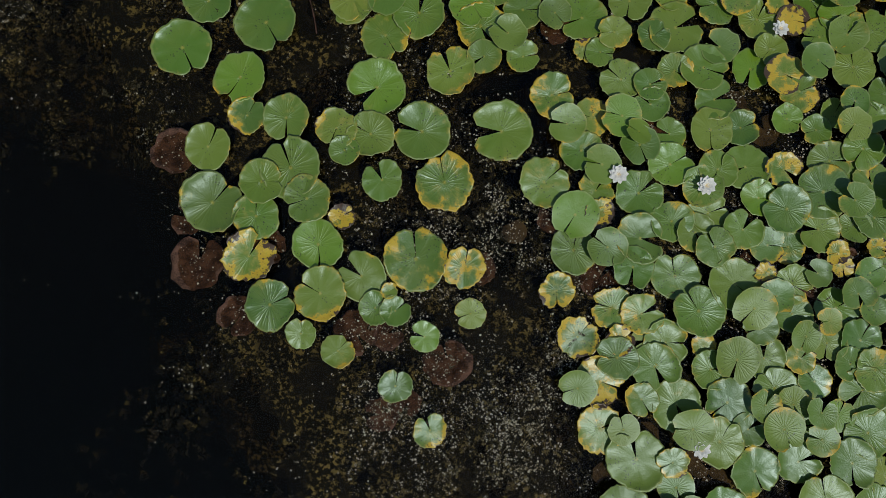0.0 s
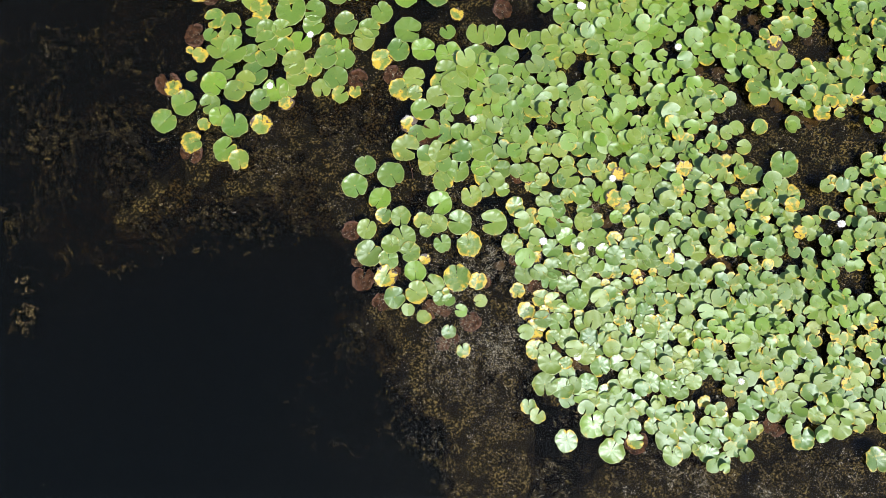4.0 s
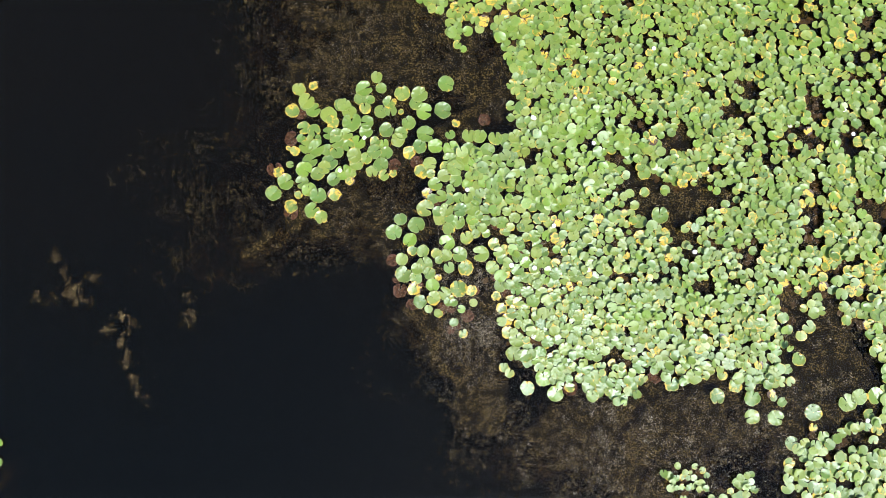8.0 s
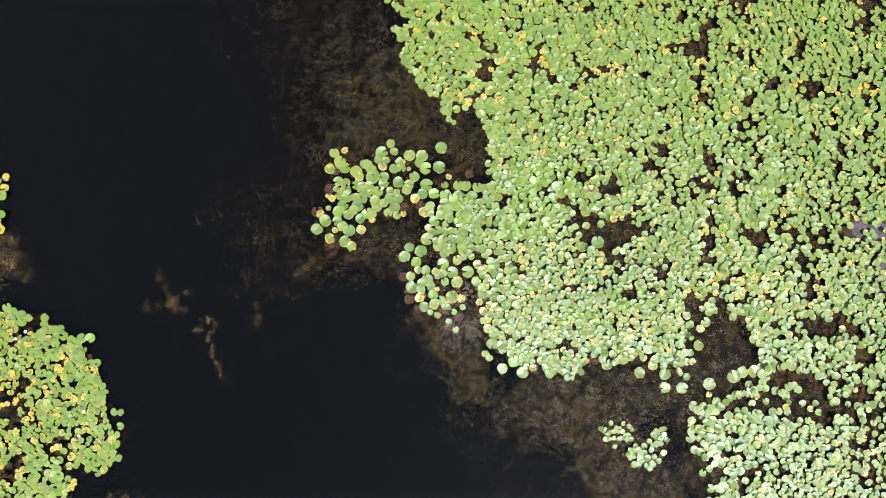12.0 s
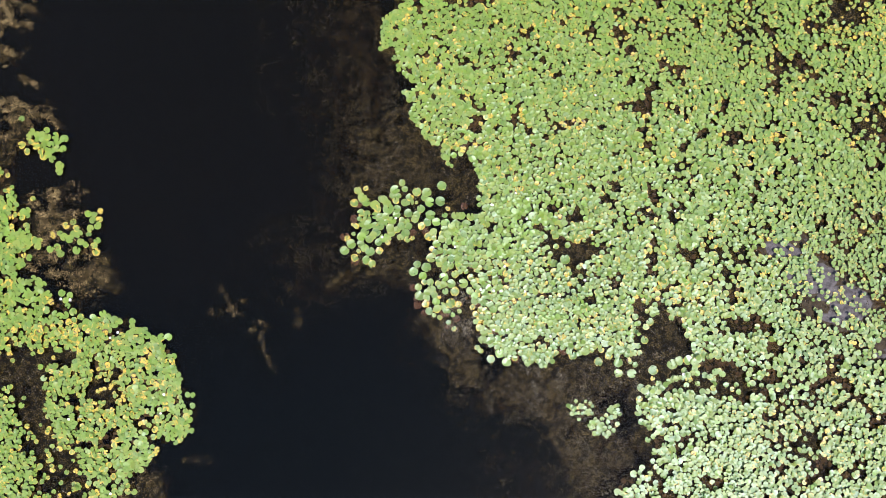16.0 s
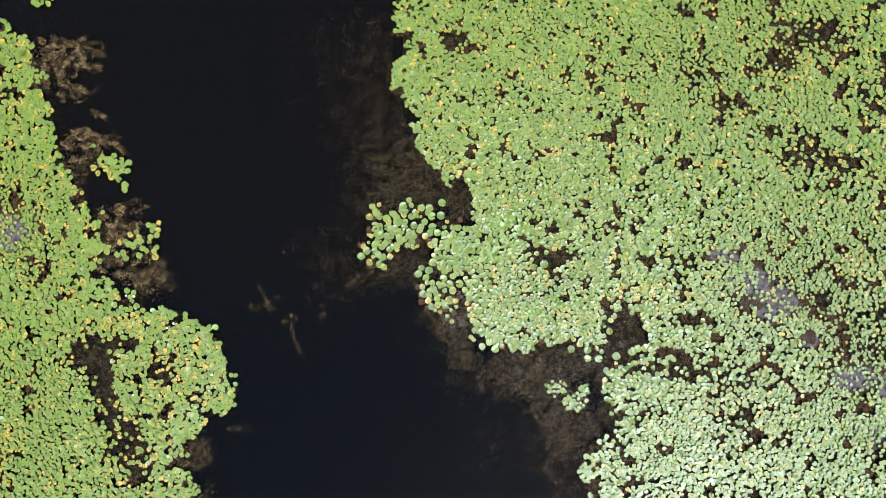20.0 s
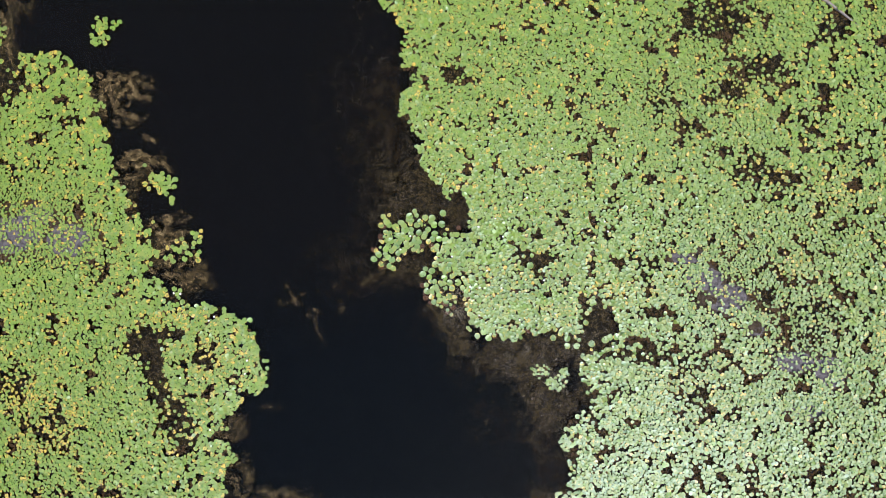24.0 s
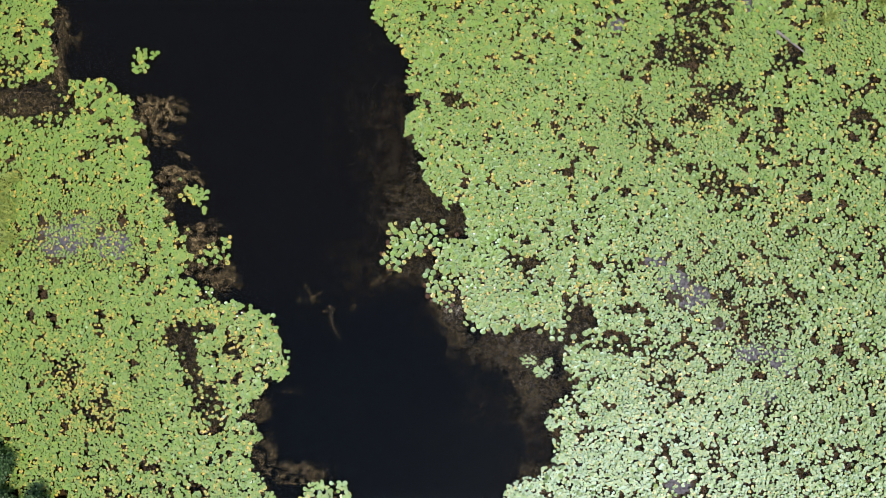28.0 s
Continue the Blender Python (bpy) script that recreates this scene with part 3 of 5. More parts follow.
lay_pads([
    (-1.56, 2.04, 0.17, 300, 0.10), (-1.43, 2.08, 0.20, 60, 0.02), (-1.84, 1.98, 0.16, 20, 0.10), (-1.71, 1.95, 0.18, 120, 0.28),
    (-1.81, 1.82, 0.21, 30, 0.04), (-1.88, 1.75, 0.18, 340, 0.05), (-1.63, 1.68, 0.22, 100, 0.00), (-1.76, 1.59, 0.18, 30, 0.05),
    (-1.53, 1.67, 0.15, 10, 0.15), (-1.48, 1.90, 0.21, 200, 0.08), (-1.45, 1.80, 0.20, 20, 0.10), (-1.32, 1.86, 0.16, 60, 0.30),
    (-1.54, 1.56, 0.13, 90, 0.85), (-1.32, 2.22, 0.18, 20, 0.04), (-1.31, 2.34, 0.19, 180, 0.05), (-1.33, 2.54, 0.16, 100, 0.42),
    (-1.12, 2.49, 0.18, 60, 0.06), (-0.99, 2.50, 0.17, 270, 0.06)])
# arm between the rafts
lay_pads([
    (-0.75, 2.33, 0.19, 120, 0.08), (-0.85, 2.19, 0.18, 350, 0.04), (-1.05, 2.24, 0.20, 30, 0.05), (-0.90, 2.10, 0.19, 160, 0.04),
    (-1.09, 2.05, 0.14, 90, 0.00), (-1.06, 1.93, 0.18, 270, 0.03), (-1.21, 1.95, 0.20, 20, 0.05), (-1.13, 1.77, 0.20, 300, 0.06),
    (-1.25, 1.68, 0.16, 280, 0.33), (-1.09, 1.63, 0.15, 40, 0.35), (-0.97, 1.65, 0.11, 90, 0.62), (-1.20, 2.08, 0.15, 30, 0.33),
    (-0.75, 1.93, 0.18, 20, 0.55), (-0.61, 2.01, 0.19, 60, 0.10), (-0.54, 2.48, 0.22, 350, 0.02), (-0.29, 2.49, 0.23, 350, 0.03),
    (-0.53, 2.17, 0.23, 345, 0.03), (-0.40, 2.01, 0.20, 0, 0.02)])
lay_pads([
    (-0.19, 1.97, 0.22, 110, 0.00), (-0.21, 1.83, 0.19, 200, 0.12), (-0.20, 2.16, 0.13, 120, 0.05), (-0.48, 1.77, 0.19, 350, 0.08),
    (-0.28, 1.73, 0.14, 20, 0.33), (-0.59, 1.67, 0.20, 30, 0.62), (-0.47, 1.64, 0.13, 0, 0.40), (-0.65, 2.59, 0.18, 60, 0.06),
    (-0.85, 2.48, 0.08, 20, 0.55), (-0.12, 2.31, 0.12, 60, 0.88), (0.05, 2.14, 0.19, 90, 0.05), (0.19, 2.13, 0.19, 80, 0.15),
    (0.40, 2.10, 0.19, 90, 0.10), (0.54, 2.07, 0.19, 340, 0.08), (0.67, 2.11, 0.20, 120, 0.06), (0.29, 1.94, 0.20, 330, 0.10),
    (0.05, 1.96, 0.19, 40, 0.05), (0.75, 2.50, 0.18, 280, 0.03)])
lay_pads([
    (0.76, 2.30, 0.17, 0, 0.03), (0.79, 2.19, 0.10, 10, 0.05), (-0.55, 1.18, 0.23, 340, 0.28), (-0.41, 1.50, 0.19, 20, 0.04),
    (-0.29, 1.61, 0.18, 10, 0.04), (-0.14, 1.71, 0.23, 330, 0.05), (0.02, 1.76, 0.20, 320, 0.00), (-0.14, 1.55, 0.18, 240, 0.05),
    (0.02, 1.49, 0.16, 60, 0.02), (-0.52, 1.38, 0.15, 0, 0.92), (-0.36, 1.05, 0.18, 300, 0.33), (-0.27, 1.15, 0.19, 60, 0.06),
    (0.08, 1.17, 0.23, 20, 0.05), (-0.09, 1.15, 0.20, 200, 0.05)])
# south rim of the great raft
lay_pads([
    (0.44, -0.93, 0.13, 90, 0.30), (0.51, -1.00, 0.13, 60, 0.35), (0.94, -0.87, 0.15, 20, 0.30), (1.06, -0.90, 0.17, 330, 0.06),
    (0.96, -1.07, 0.23, 100, 0.02), (0.74, -1.20, 0.19, 90, 0.25), (1.10, -1.28, 0.21, 60, 0.08), (1.27, -0.90, 0.18, 80, 0.12),
    (1.29, -1.20, 0.14, 0, 0.33), (1.43, -1.08, 0.14, 40, 0.25), (1.54, -1.19, 0.20, 60, 0.08), (1.73, -1.19, 0.19, 320, 0.15)])
lay_pads([
    (1.58, -1.31, 0.17, 90, 0.30), (1.87, -1.30, 0.17, 60, 0.06), (1.95, -1.18, 0.16, 300, 0.10), (1.85, -0.90, 0.12, 0, 0.92),
    (1.97, -1.02, 0.15, 180, 0.42), (2.22, -0.94, 0.21, 330, 0.05), (2.25, -1.10, 0.12, 50, 0.55), (2.62, -1.18, 0.20, 90, 0.42),
    (2.91, -1.09, 0.21, 60, 0.05), (3.20, -1.35, 0.20, 270, 0.30), (3.09, -0.99, 0.20, 20, 0.05), (2.74, -1.00, 0.15, 60, 0.50),
    (3.44, -1.22, 0.18, 20, 0.55), (3.28, -1.08, 0.14, 60, 0.50), (3.38, -0.93, 0.19, 90, 0.08)])
# stray pads in the southern channel and on the north tip
lay_pads([
    (3.65, -1.38, 0.21, 60, 0.05), (3.64, -1.62, 0.20, 200, 0.03), (3.95, -1.64, 0.21, 340, 0.03), (4.44, -1.58, 0.22, 20, 0.20),
    (4.28, -0.89, 0.18, 60, 0.45), (4.33, -0.59, 0.15, 100, 0.50), (4.04, -1.44, 0.13, 30, 0.10), (3.93, -1.38, 0.10, 80, 0.10),
    (4.88, -1.46, 0.24, 120, 0.10), (5.04, -1.39, 0.21, 40, 0.08), (5.25, -1.38, 0.22, 300, 0.12), (4.52, -2.05, 0.18, 60, 0.10),
    (4.14, -1.97, 0.18, 20, 0.10), (4.29, -2.12, 0.19, 200, 0.05), (4.09, -2.22, 0.15, 30, 0.35)])
lay_pads([
    (-2.11, 2.65, 0.22, 50, 0.05), (-2.21, 2.81, 0.18, 90, 0.15), (-2.02, 2.86, 0.13, 10, 0.80), (-2.30, 2.53, 0.19, 120, 0.42),
    (-1.61, 2.59, 0.18, 60, 0.06), (-1.38, 2.67, 0.19, 300, 0.05), (-1.34, 2.80, 0.22, 20, 0.06), (-1.17, 2.96, 0.16, 80, 0.10),
    (-1.11, 2.81, 0.15, 0, 0.06), (-1.26, 2.65, 0.13, 200, 0.10), (-1.00, 2.61, 0.18, 60, 0.45), (-0.83, 2.73, 0.21, 100, 0.33),
    (-0.60, 2.71, 0.22, 30, 0.08), (-0.24, 2.85, 0.22, 340, 0.05)])
# lone pads by the hole
lay_pads([
    (2.27, 0.95, 0.19, 60, 0.10), (2.55, 1.03, 0.23, 90, 0.05), (2.29, 0.74, 0.20, 200, 0.55), (2.57, 0.77, 0.20, 90, 0.45),
    (2.34, 0.58, 0.16, 30, 0.60), (2.58, 0.57, 0.18, 300, 0.30), (2.06, 0.66, 0.18, 150, 0.20)])
# west part of the great raft, leaf by leaf
lay_pads([
    (0.25, 1.00, 0.15, 0, 0.10), (0.46, 0.97, 0.18, 200, 0.20), (0.63, 1.03, 0.15, 260, 0.05), (0.78, 1.05, 0.12, 150, 0.10),
    (0.79, 0.93, 0.20, 20, 0.10), (0.93, 1.01, 0.15, 190, 0.05), (1.08, 0.96, 0.15, 65, 0.05), (1.15, 1.01, 0.09, 250, 0.80),
    (1.27, 1.03, 0.14, 305, 0.05), (1.36, 0.97, 0.14, 330, 0.02), (1.46, 0.91, 0.17, 100, 0.05), (1.60, 0.98, 0.15, 330, 0.05),
    (1.73, 1.00, 0.14, 95, 0.78), (1.87, 1.06, 0.14, 55, 0.10), (1.91, 0.89, 0.12, 40, 0.10), (0.25, 0.83, 0.12, 10, 0.20),
    (0.47, 0.85, 0.09, 255, 0.75), (0.52, 0.84, 0.11, 350, 0.30)])
lay_pads([
    (0.57, 0.91, 0.12, 185, 0.20), (0.71, 0.90, 0.12, 35, 0.10), (0.59, 0.74, 0.15, 140, 0.15), (0.69, 0.72, 0.12, 20, 0.10),
    (0.78, 0.77, 0.13, 330, 0.40), (0.88, 0.78, 0.17, 340, 0.20), (1.05, 0.78, 0.15, 250, 0.00), (1.12, 0.85, 0.12, 230, 0.10),
    (1.29, 0.89, 0.14, 175, 0.30), (1.40, 0.78, 0.16, 95, 0.05), (1.56, 0.81, 0.16, 275, 0.05), (1.68, 0.82, 0.12, 110, 0.70),
    (1.78, 0.86, 0.11, 65, 0.10), (1.75, 0.76, 0.09, 100, 0.00), (0.35, 0.69, 0.16, 10, 0.45), (0.49, 0.61, 0.14, 165, 0.50),
    (0.69, 0.65, 0.13, 135, 0.10), (0.92, 0.67, 0.15, 15, 0.05)])
lay_pads([
    (1.22, 0.70, 0.15, 20, 0.50), (1.17, 0.60, 0.11, 330, 0.02), (1.01, 0.57, 0.13, 20, 0.05), (0.90, 0.56, 0.16, 270, 0.03),
    (0.76, 0.55, 0.12, 165, 0.15), (1.34, 0.62, 0.11, 60, 0.03), (1.51, 0.68, 0.14, 100, 0.10), (1.67, 0.66, 0.16, 0, 0.12),
    (1.73, 0.55, 0.12, 170, 0.10), (1.85, 0.58, 0.15, 120, 0.15), (1.87, 0.73, 0.12, 105, 0.10), (1.27, 0.56, 0.11, 195, 0.15),
    (1.45, 0.60, 0.12, 185, 0.10), (1.42, 0.49, 0.15, 235, 0.10), (0.45, 0.49, 0.15, 350, 0.12), (0.32, 0.38, 0.18, 40, 0.30),
    (0.50, 0.35, 0.13, 55, 0.72), (0.51, 0.27, 0.11, 215, 0.90)])
lay_pads([
    (0.65, 0.34, 0.17, 40, 0.05), (0.76, 0.44, 0.16, 30, 0.00), (1.02, 0.43, 0.17, 200, 0.05), (0.92, 0.42, 0.14, 245, 0.05),
    (1.15, 0.42, 0.13, 320, 0.72), (1.31, 0.45, 0.15, 0, 0.05), (1.59, 0.50, 0.12, 60, 0.03), (1.64, 0.45, 0.12, 155, 0.10),
    (1.61, 0.40, 0.15, 230, 0.05), (1.45, 0.37, 0.15, 110, 0.08), (1.28, 0.34, 0.20, 180, 0.10), (1.06, 0.32, 0.13, 0, 0.00),
    (1.15, 0.28, 0.17, 155, 0.10), (0.89, 0.27, 0.15, 20, 0.05), (0.76, 0.24, 0.15, 300, 0.05), (0.84, 0.20, 0.14, 300, 0.10),
    (1.26, 0.21, 0.16, 175, 0.08), (1.00, 0.21, 0.14, 55, 0.05)])
lay_pads([
    (0.65, 0.18, 0.18, 350, 0.15), (0.42, 0.14, 0.17, 80, 0.12), (1.45, 0.25, 0.15, 0, 0.05), (1.55, 0.18, 0.14, 20, 0.05),
    (1.65, 0.23, 0.14, 330, 0.05), (1.78, 0.18, 0.15, 190, 0.03), (1.83, 0.30, 0.14, 0, 0.12), (1.16, 0.15, 0.12, 185, 0.30),
    (1.32, 0.13, 0.09, 195, 0.80), (1.46, 0.15, 0.08, 325, 0.85), (0.90, 0.15, 0.14, 120, 0.10), (0.62, 0.08, 0.15, 260, 0.05),
    (0.36, 0.00, 0.13, 270, 0.70), (0.77, 0.05, 0.17, 100, 0.15), (0.97, 0.02, 0.19, 320, 0.03), (0.84, -0.07, 0.18, 120, 0.03),
    (1.07, 0.06, 0.08, 180, 0.80), (1.16, 0.02, 0.14, 330, 0.15)])
lay_pads([
    (1.34, 0.08, 0.08, 275, 0.80), (1.51, 0.04, 0.15, 200, 0.10), (1.66, 0.05, 0.18, 250, 0.05), (1.83, 0.05, 0.14, 285, 0.10),
    (1.32, -0.06, 0.15, 30, 0.03), (1.76, -0.09, 0.15, 100, 0.00), (1.65, -0.08, 0.12, 100, 0.50), (1.56, -0.15, 0.14, 280, 0.05),
    (1.16, -0.08, 0.14, 145, 0.12), (1.05, -0.13, 0.12, 195, 0.10), (0.55, -0.06, 0.15, 165, 0.60), (0.65, -0.08, 0.15, 25, 0.50),
    (0.43, -0.16, 0.15, 50, 0.60), (0.57, -0.17, 0.11, 25, 0.92), (0.73, -0.18, 0.16, 0, 0.15), (0.69, -0.26, 0.17, 295, 0.05),
    (0.56, -0.23, 0.15, 175, 0.10), (0.86, -0.19, 0.09, 330, 0.60)])
lay_pads([
    (0.88, -0.27, 0.14, 10, 0.08), (0.50, -0.31, 0.18, 340, 0.60), (0.64, -0.37, 0.12, 300, 0.50), (0.76, -0.39, 0.18, 300, 0.10),
    (0.93, -0.38, 0.17, 215, 0.30), (1.06, -0.23, 0.15, 90, 0.15), (1.09, -0.33, 0.15, 125, 0.12), (1.18, -0.23, 0.11, 40, 0.72),
    (1.28, -0.18, 0.13, 260, 0.05), (1.39, -0.17, 0.15, 60, 0.05), (1.23, -0.31, 0.12, 125, 0.25), (1.35, -0.25, 0.12, 280, 0.10),
    (1.43, -0.27, 0.15, 175, 0.40), (1.49, -0.26, 0.14, 115, 0.30), (1.39, -0.34, 0.17, 225, 0.08), (1.57, -0.33, 0.17, 275, 0.10),
    (1.65, -0.33, 0.12, 205, 0.30), (1.73, -0.26, 0.14, 80, 0.10)])
lay_pads([
    (1.84, -0.31, 0.15, 355, 0.05), (1.71, -0.38, 0.14, 125, 0.30), (0.50, -0.47, 0.17, 20, 0.55), (0.62, -0.57, 0.21, 100, 0.03),
    (0.74, -0.58, 0.11, 205, 0.60), (0.90, -0.51, 0.17, 60, 0.15), (1.00, -0.47, 0.12, 35, 0.20), (1.18, -0.46, 0.15, 0, 0.06),
    (1.40, -0.48, 0.17, 145, 0.10), (1.53, -0.50, 0.15, 100, 0.03), (1.50, -0.39, 0.14, 175, 0.10), (1.65, -0.51, 0.14, 150, 0.10),
    (1.17, -0.58, 0.15, 20, 0.05), (1.34, -0.58, 0.17, 270, 0.03), (1.46, -0.63, 0.14, 75, 0.10), (1.58, -0.65, 0.15, 210, 0.08),
    (1.69, -0.61, 0.15, 110, 0.10), (1.78, -0.58, 0.15, 185, 0.08)])
lay_pads([
    (1.02, -0.61, 0.17, 290, 0.30), (0.91, -0.75, 0.18, 260, 0.03), (1.25, -0.70, 0.18, 100, 0.05), (1.42, -0.74, 0.18, 280, 0.04),
    (0.57, -0.75, 0.20, 270, 0.10), (0.71, -0.78, 0.18, 30, 0.06), (1.05, -0.81, 0.12, 15, 0.30), (1.56, -0.78, 0.15, 25, 0.08),
    (1.68, -0.69, 0.13, 225, 0.10), (1.76, -0.73, 0.14, 80, 0.08), (1.65, -0.80, 0.15, 50, 0.10), (1.83, -0.66, 0.12, 180, 0.10)])

# ---- the leaf mass ----
near_shapes = [leaf_shape(20, (0.45, 0.85, 1.0), (0.05, 0.12, 0.24)[k % 3], (0.15, 0.3, 0.5)[k % 3], 0.03 + 0.035 * (k % 4), 0.035 * (k % 5), 0.02 * (k % 3) - 0.012, k) for k in range(18)]
far_shapes = [leaf_shape(13, (0.74, 1.0), (0.08, 0.18, 0.32)[k % 3], 0.2, 0.03 + 0.035 * (k % 4), 0.04 * (k % 4), 0.02 * (k % 3) - 0.015, 50 + k) for k in range(14)]
flat_shapes = [leaf_shape(12, (1.0,), (0.10, 0.20, 0.34)[k % 3], 0.2, 0.03 + 0.03 * (k % 4), 0.035 * (k % 4), 0.02 * (k % 3) - 0.015, 80 + k) for k in range(14)]
all_shapes = near_shapes + far_shapes + flat_shapes
heroes = np.array([(a, b, c) for a, b, c, d in placed])


def shore(points, outline):
    """How far each point lies from an outline."""
    best = np.full(len(points), 99.0)
    for p0, p1 in zip(outline, outline[1:] + outline[:1]):
        p0, way = np.array(p0), np.array(p1) - np.array(p0)
        f = np.clip(((points - p0) @ way) / (way @ way), 0, 1)
        best = np.minimum(best, np.hypot(*(points - p0 - f[:, None] * way).T))
    return best


def relax(p, gap, rounds=7):
    """Push leaves apart until each has about its own room, as they shoulder one another on the water."""
    p = p.copy()
    for _ in range(rounds):
        cell = gap.max()
        ij = np.floor((p - p.min(0)) / cell).astype(np.int64) + 1
        wide = int(ij[:, 0].max()) + 3
        key = ij[:, 1] * wide + ij[:, 0]
        order = np.argsort(key)
        ranked = key[order]
        push = np.zeros_like(p)
        for step in (-wide - 1, -wide, -wide + 1, -1, 0, 1, wide - 1, wide, wide + 1):
            first = np.searchsorted(ranked, key + step)
            for k in range(5):
                at = np.minimum(first + k, len(p) - 1)
                other = order[at]
                d = p - p[other]
                far = np.hypot(d[:, 0], d[:, 1])
                ok = (ranked[at] == key + step) & (other != np.arange(len(p))) & (first + k < len(p))
                amount = np.where(ok, np.clip(0.5 * (gap + gap[other]) - far, 0, None) / (far + 1e-6), 0)
                push += d * amount[:, None] * 0.3
        p += push
    return p


def ranks(values):
    """Values turned into evenly spread ranks from 0 to 1."""
    out = np.empty(len(values))
    out[np.argsort(values)] = np.linspace(0, 1, len(values))
    return out


gaps = []  # places where the raft has a hole


def leaf_mass(name, outline, bare, label, box, size, closeness, islets=()):
    fine = 0.076
    pts = hexes(*box, fine, 0.36)
    fray = np.column_stack([field(pts, 1.7, 12.0), field(pts, 1.7, 54.0)]) - 0.5
    fray -= fray.mean(0)
    loose = np.where(np.hypot(pts[:, 0], pts[:, 1]) < 2.2, 0.12, 0.5)[:, None]
    keep = inside(pts + fray * loose + rng.normal(0, 0.05, pts.shape), outline)
    isle = np.zeros(len(pts))
    for cx, cy, rx, ry, amount in islets:
        oval = np.hypot((pts[:, 0] - cx) / max(rx, 0.01), (pts[:, 1] - cy) / max(ry, 0.01)) < 1
        isle = np.where(oval & ~keep, amount, isle)
    keep |= isle > 0
    pts, fray, isle = pts[keep], fray[keep], isle[keep]
    # leaves are larger at the rim of the raft and smaller in its crowded or starved parts
    rim = np.clip(1 - shore(pts, outline) / 1.3, 0, 1)
    wide = size * (1 + np.where(pts[:, 0] < -4, 0.32, 0.14) * rim) * (1.10 - 0.26 * ranks(field(pts, 0.23, 21.0)))
    for cx, cy, rx, ry, amount in SMALL:
        d = np.hypot((pts[:, 0] - cx) / rx, (pts[:, 1] - cy) / ry) + fray[:, 0]
        wide *= 1 - (1 - amount) * np.clip((1.25 - d) / 0.5, 0, 1)
    wide = np.where((isle > 0) & (pts[:, 0] < -4), size * 1.4, wide)
    stay = rng.random(len(pts)) < (fine / (wide * closeness)) ** 2
    pts, fray, isle, wide, rim = pts[stay], fray[stay], isle[stay], wide[stay], rim[stay]
    pts = relax(pts, wide * closeness)
    # holes: named bare spots, and small ones where leaves have died
    bareness = worn(pts + fray * 0.55, bare)
    thin, thin2 = ranks(field(pts, 0.55, 3.0)), ranks(field(pts, 2.3, 9.0))
    hole = ranks(thin2 + 0.35 * thin + 0.10 * rng.random(len(pts)))
    east = pts[:, 0] > -4
    share = np.where(east, 0.07 + 0.11 * np.clip((np.abs(pts[:, 0]) - 3) / 6, 0, 1), 0.11)
    chance = np.clip(1 - 0.97 * bareness, 0, 1) * np.where(hole > 1 - share, 0.15, 0.955)
    chance = np.where(isle > 0, isle, chance)
    live = rng.random(len(pts)) < chance
    gaps.append(pts[~live & (bareness < 0.4)])
    edge = np.clip((hole - 1 + share + 0.14) / 0.14, 0, 1)[live]
    pts, wide, rim, bareness = pts[live], wide[live], rim[live], bareness[live]
    wide = wide * np.clip(rng.normal(1, 0.12, len(pts)), 0.62, 1.28)
    room = np.ones(len(pts), bool)
    for hx, hy, hr in heroes:
        room &= np.hypot(pts[:, 0] - hx, pts[:, 1] - hy) > (hr + wide / 2) * 0.50
    pts, wide, rim, edge, bareness = pts[room], wide[room], rim[room], edge[room], bareness[room]
    n = len(pts)
    patch = ranks(field(pts, 0.8, 40.0))
    ripe = np.where(pts[:, 0] < -5, 1.25, 1.0)
    ripe = np.where((pts[:, 0] < -5) | (pts[:, 1] > 3.5), ripe, np.where((pts[:, 0] > 1.5) & (pts[:, 1] < 0), 0.45, 0.75))
    age = rng.beta(1.1, 3.2, n) * 0.46 + (0.50 * edge + 0.22 * np.clip(patch - 0.6, 0, 1) + 0.45 * bareness) * rng.random(n) * ripe
    age = np.clip(age + np.where(rng.random(n) < 0.10 * ripe * (0.6 + 2.2 * edge), 0.55, 0), 0, 0.95)
    for cx, cy, rx, ry, amount in OLD:
        near_old = np.hypot((pts[:, 0] - cx) / rx, (pts[:, 1] - cy) / ry) < rng.uniform(0.5, 1.3, n)
        age = np.where(near_old, np.clip(age + amount * rng.random(n) ** 1.5, 0, 0.95), age)
    vivid = np.where(pts[:, 0] < -4, 1.0, np.clip(pts[:, 1] / 6 + 0.1, 0, 1))
    tint = np.where(rng.random(n) < 0.06, 1.0, rng.uniform(0, 0.30, n) + 0.55 * vivid * rng.random(n))
    lean = rng.normal(0, 0.046, (n, 2)) * np.where(rng.random(n) < 0.08, 2.2, 1.0)[:, None]
    for cx, cy, rx, ry, amount in FRESH:
        here = np.hypot((pts[:, 0] - cx) / rx, (pts[:, 1] - cy) / ry) < rng.uniform(0.7, 1.1, n)
        lean = np.where(here[:, None], lean * amount + rng.normal(0, 0.07, lean.shape), lean)
        age, tint = np.where(here, age * 0.5, age), np.where(here, np.maximum(tint, rng.uniform(0.3, 1.0, n)), tint)
    z = 0.008 + rng.random(n) ** 1.2 * (0.030 + 0.066 * (1 - rim)) + np.hypot(lean[:, 0], lean[:, 1]) * wide * 0.42
    near = (pts[:, 0] > -4.3) & (pts[:, 0] < 5.5) & (pts[:, 1] > -3) & (pts[:, 1] < 4.2)
    middle_way = np.hypot(pts[:, 0] - 1, pts[:, 1]) < 6.5
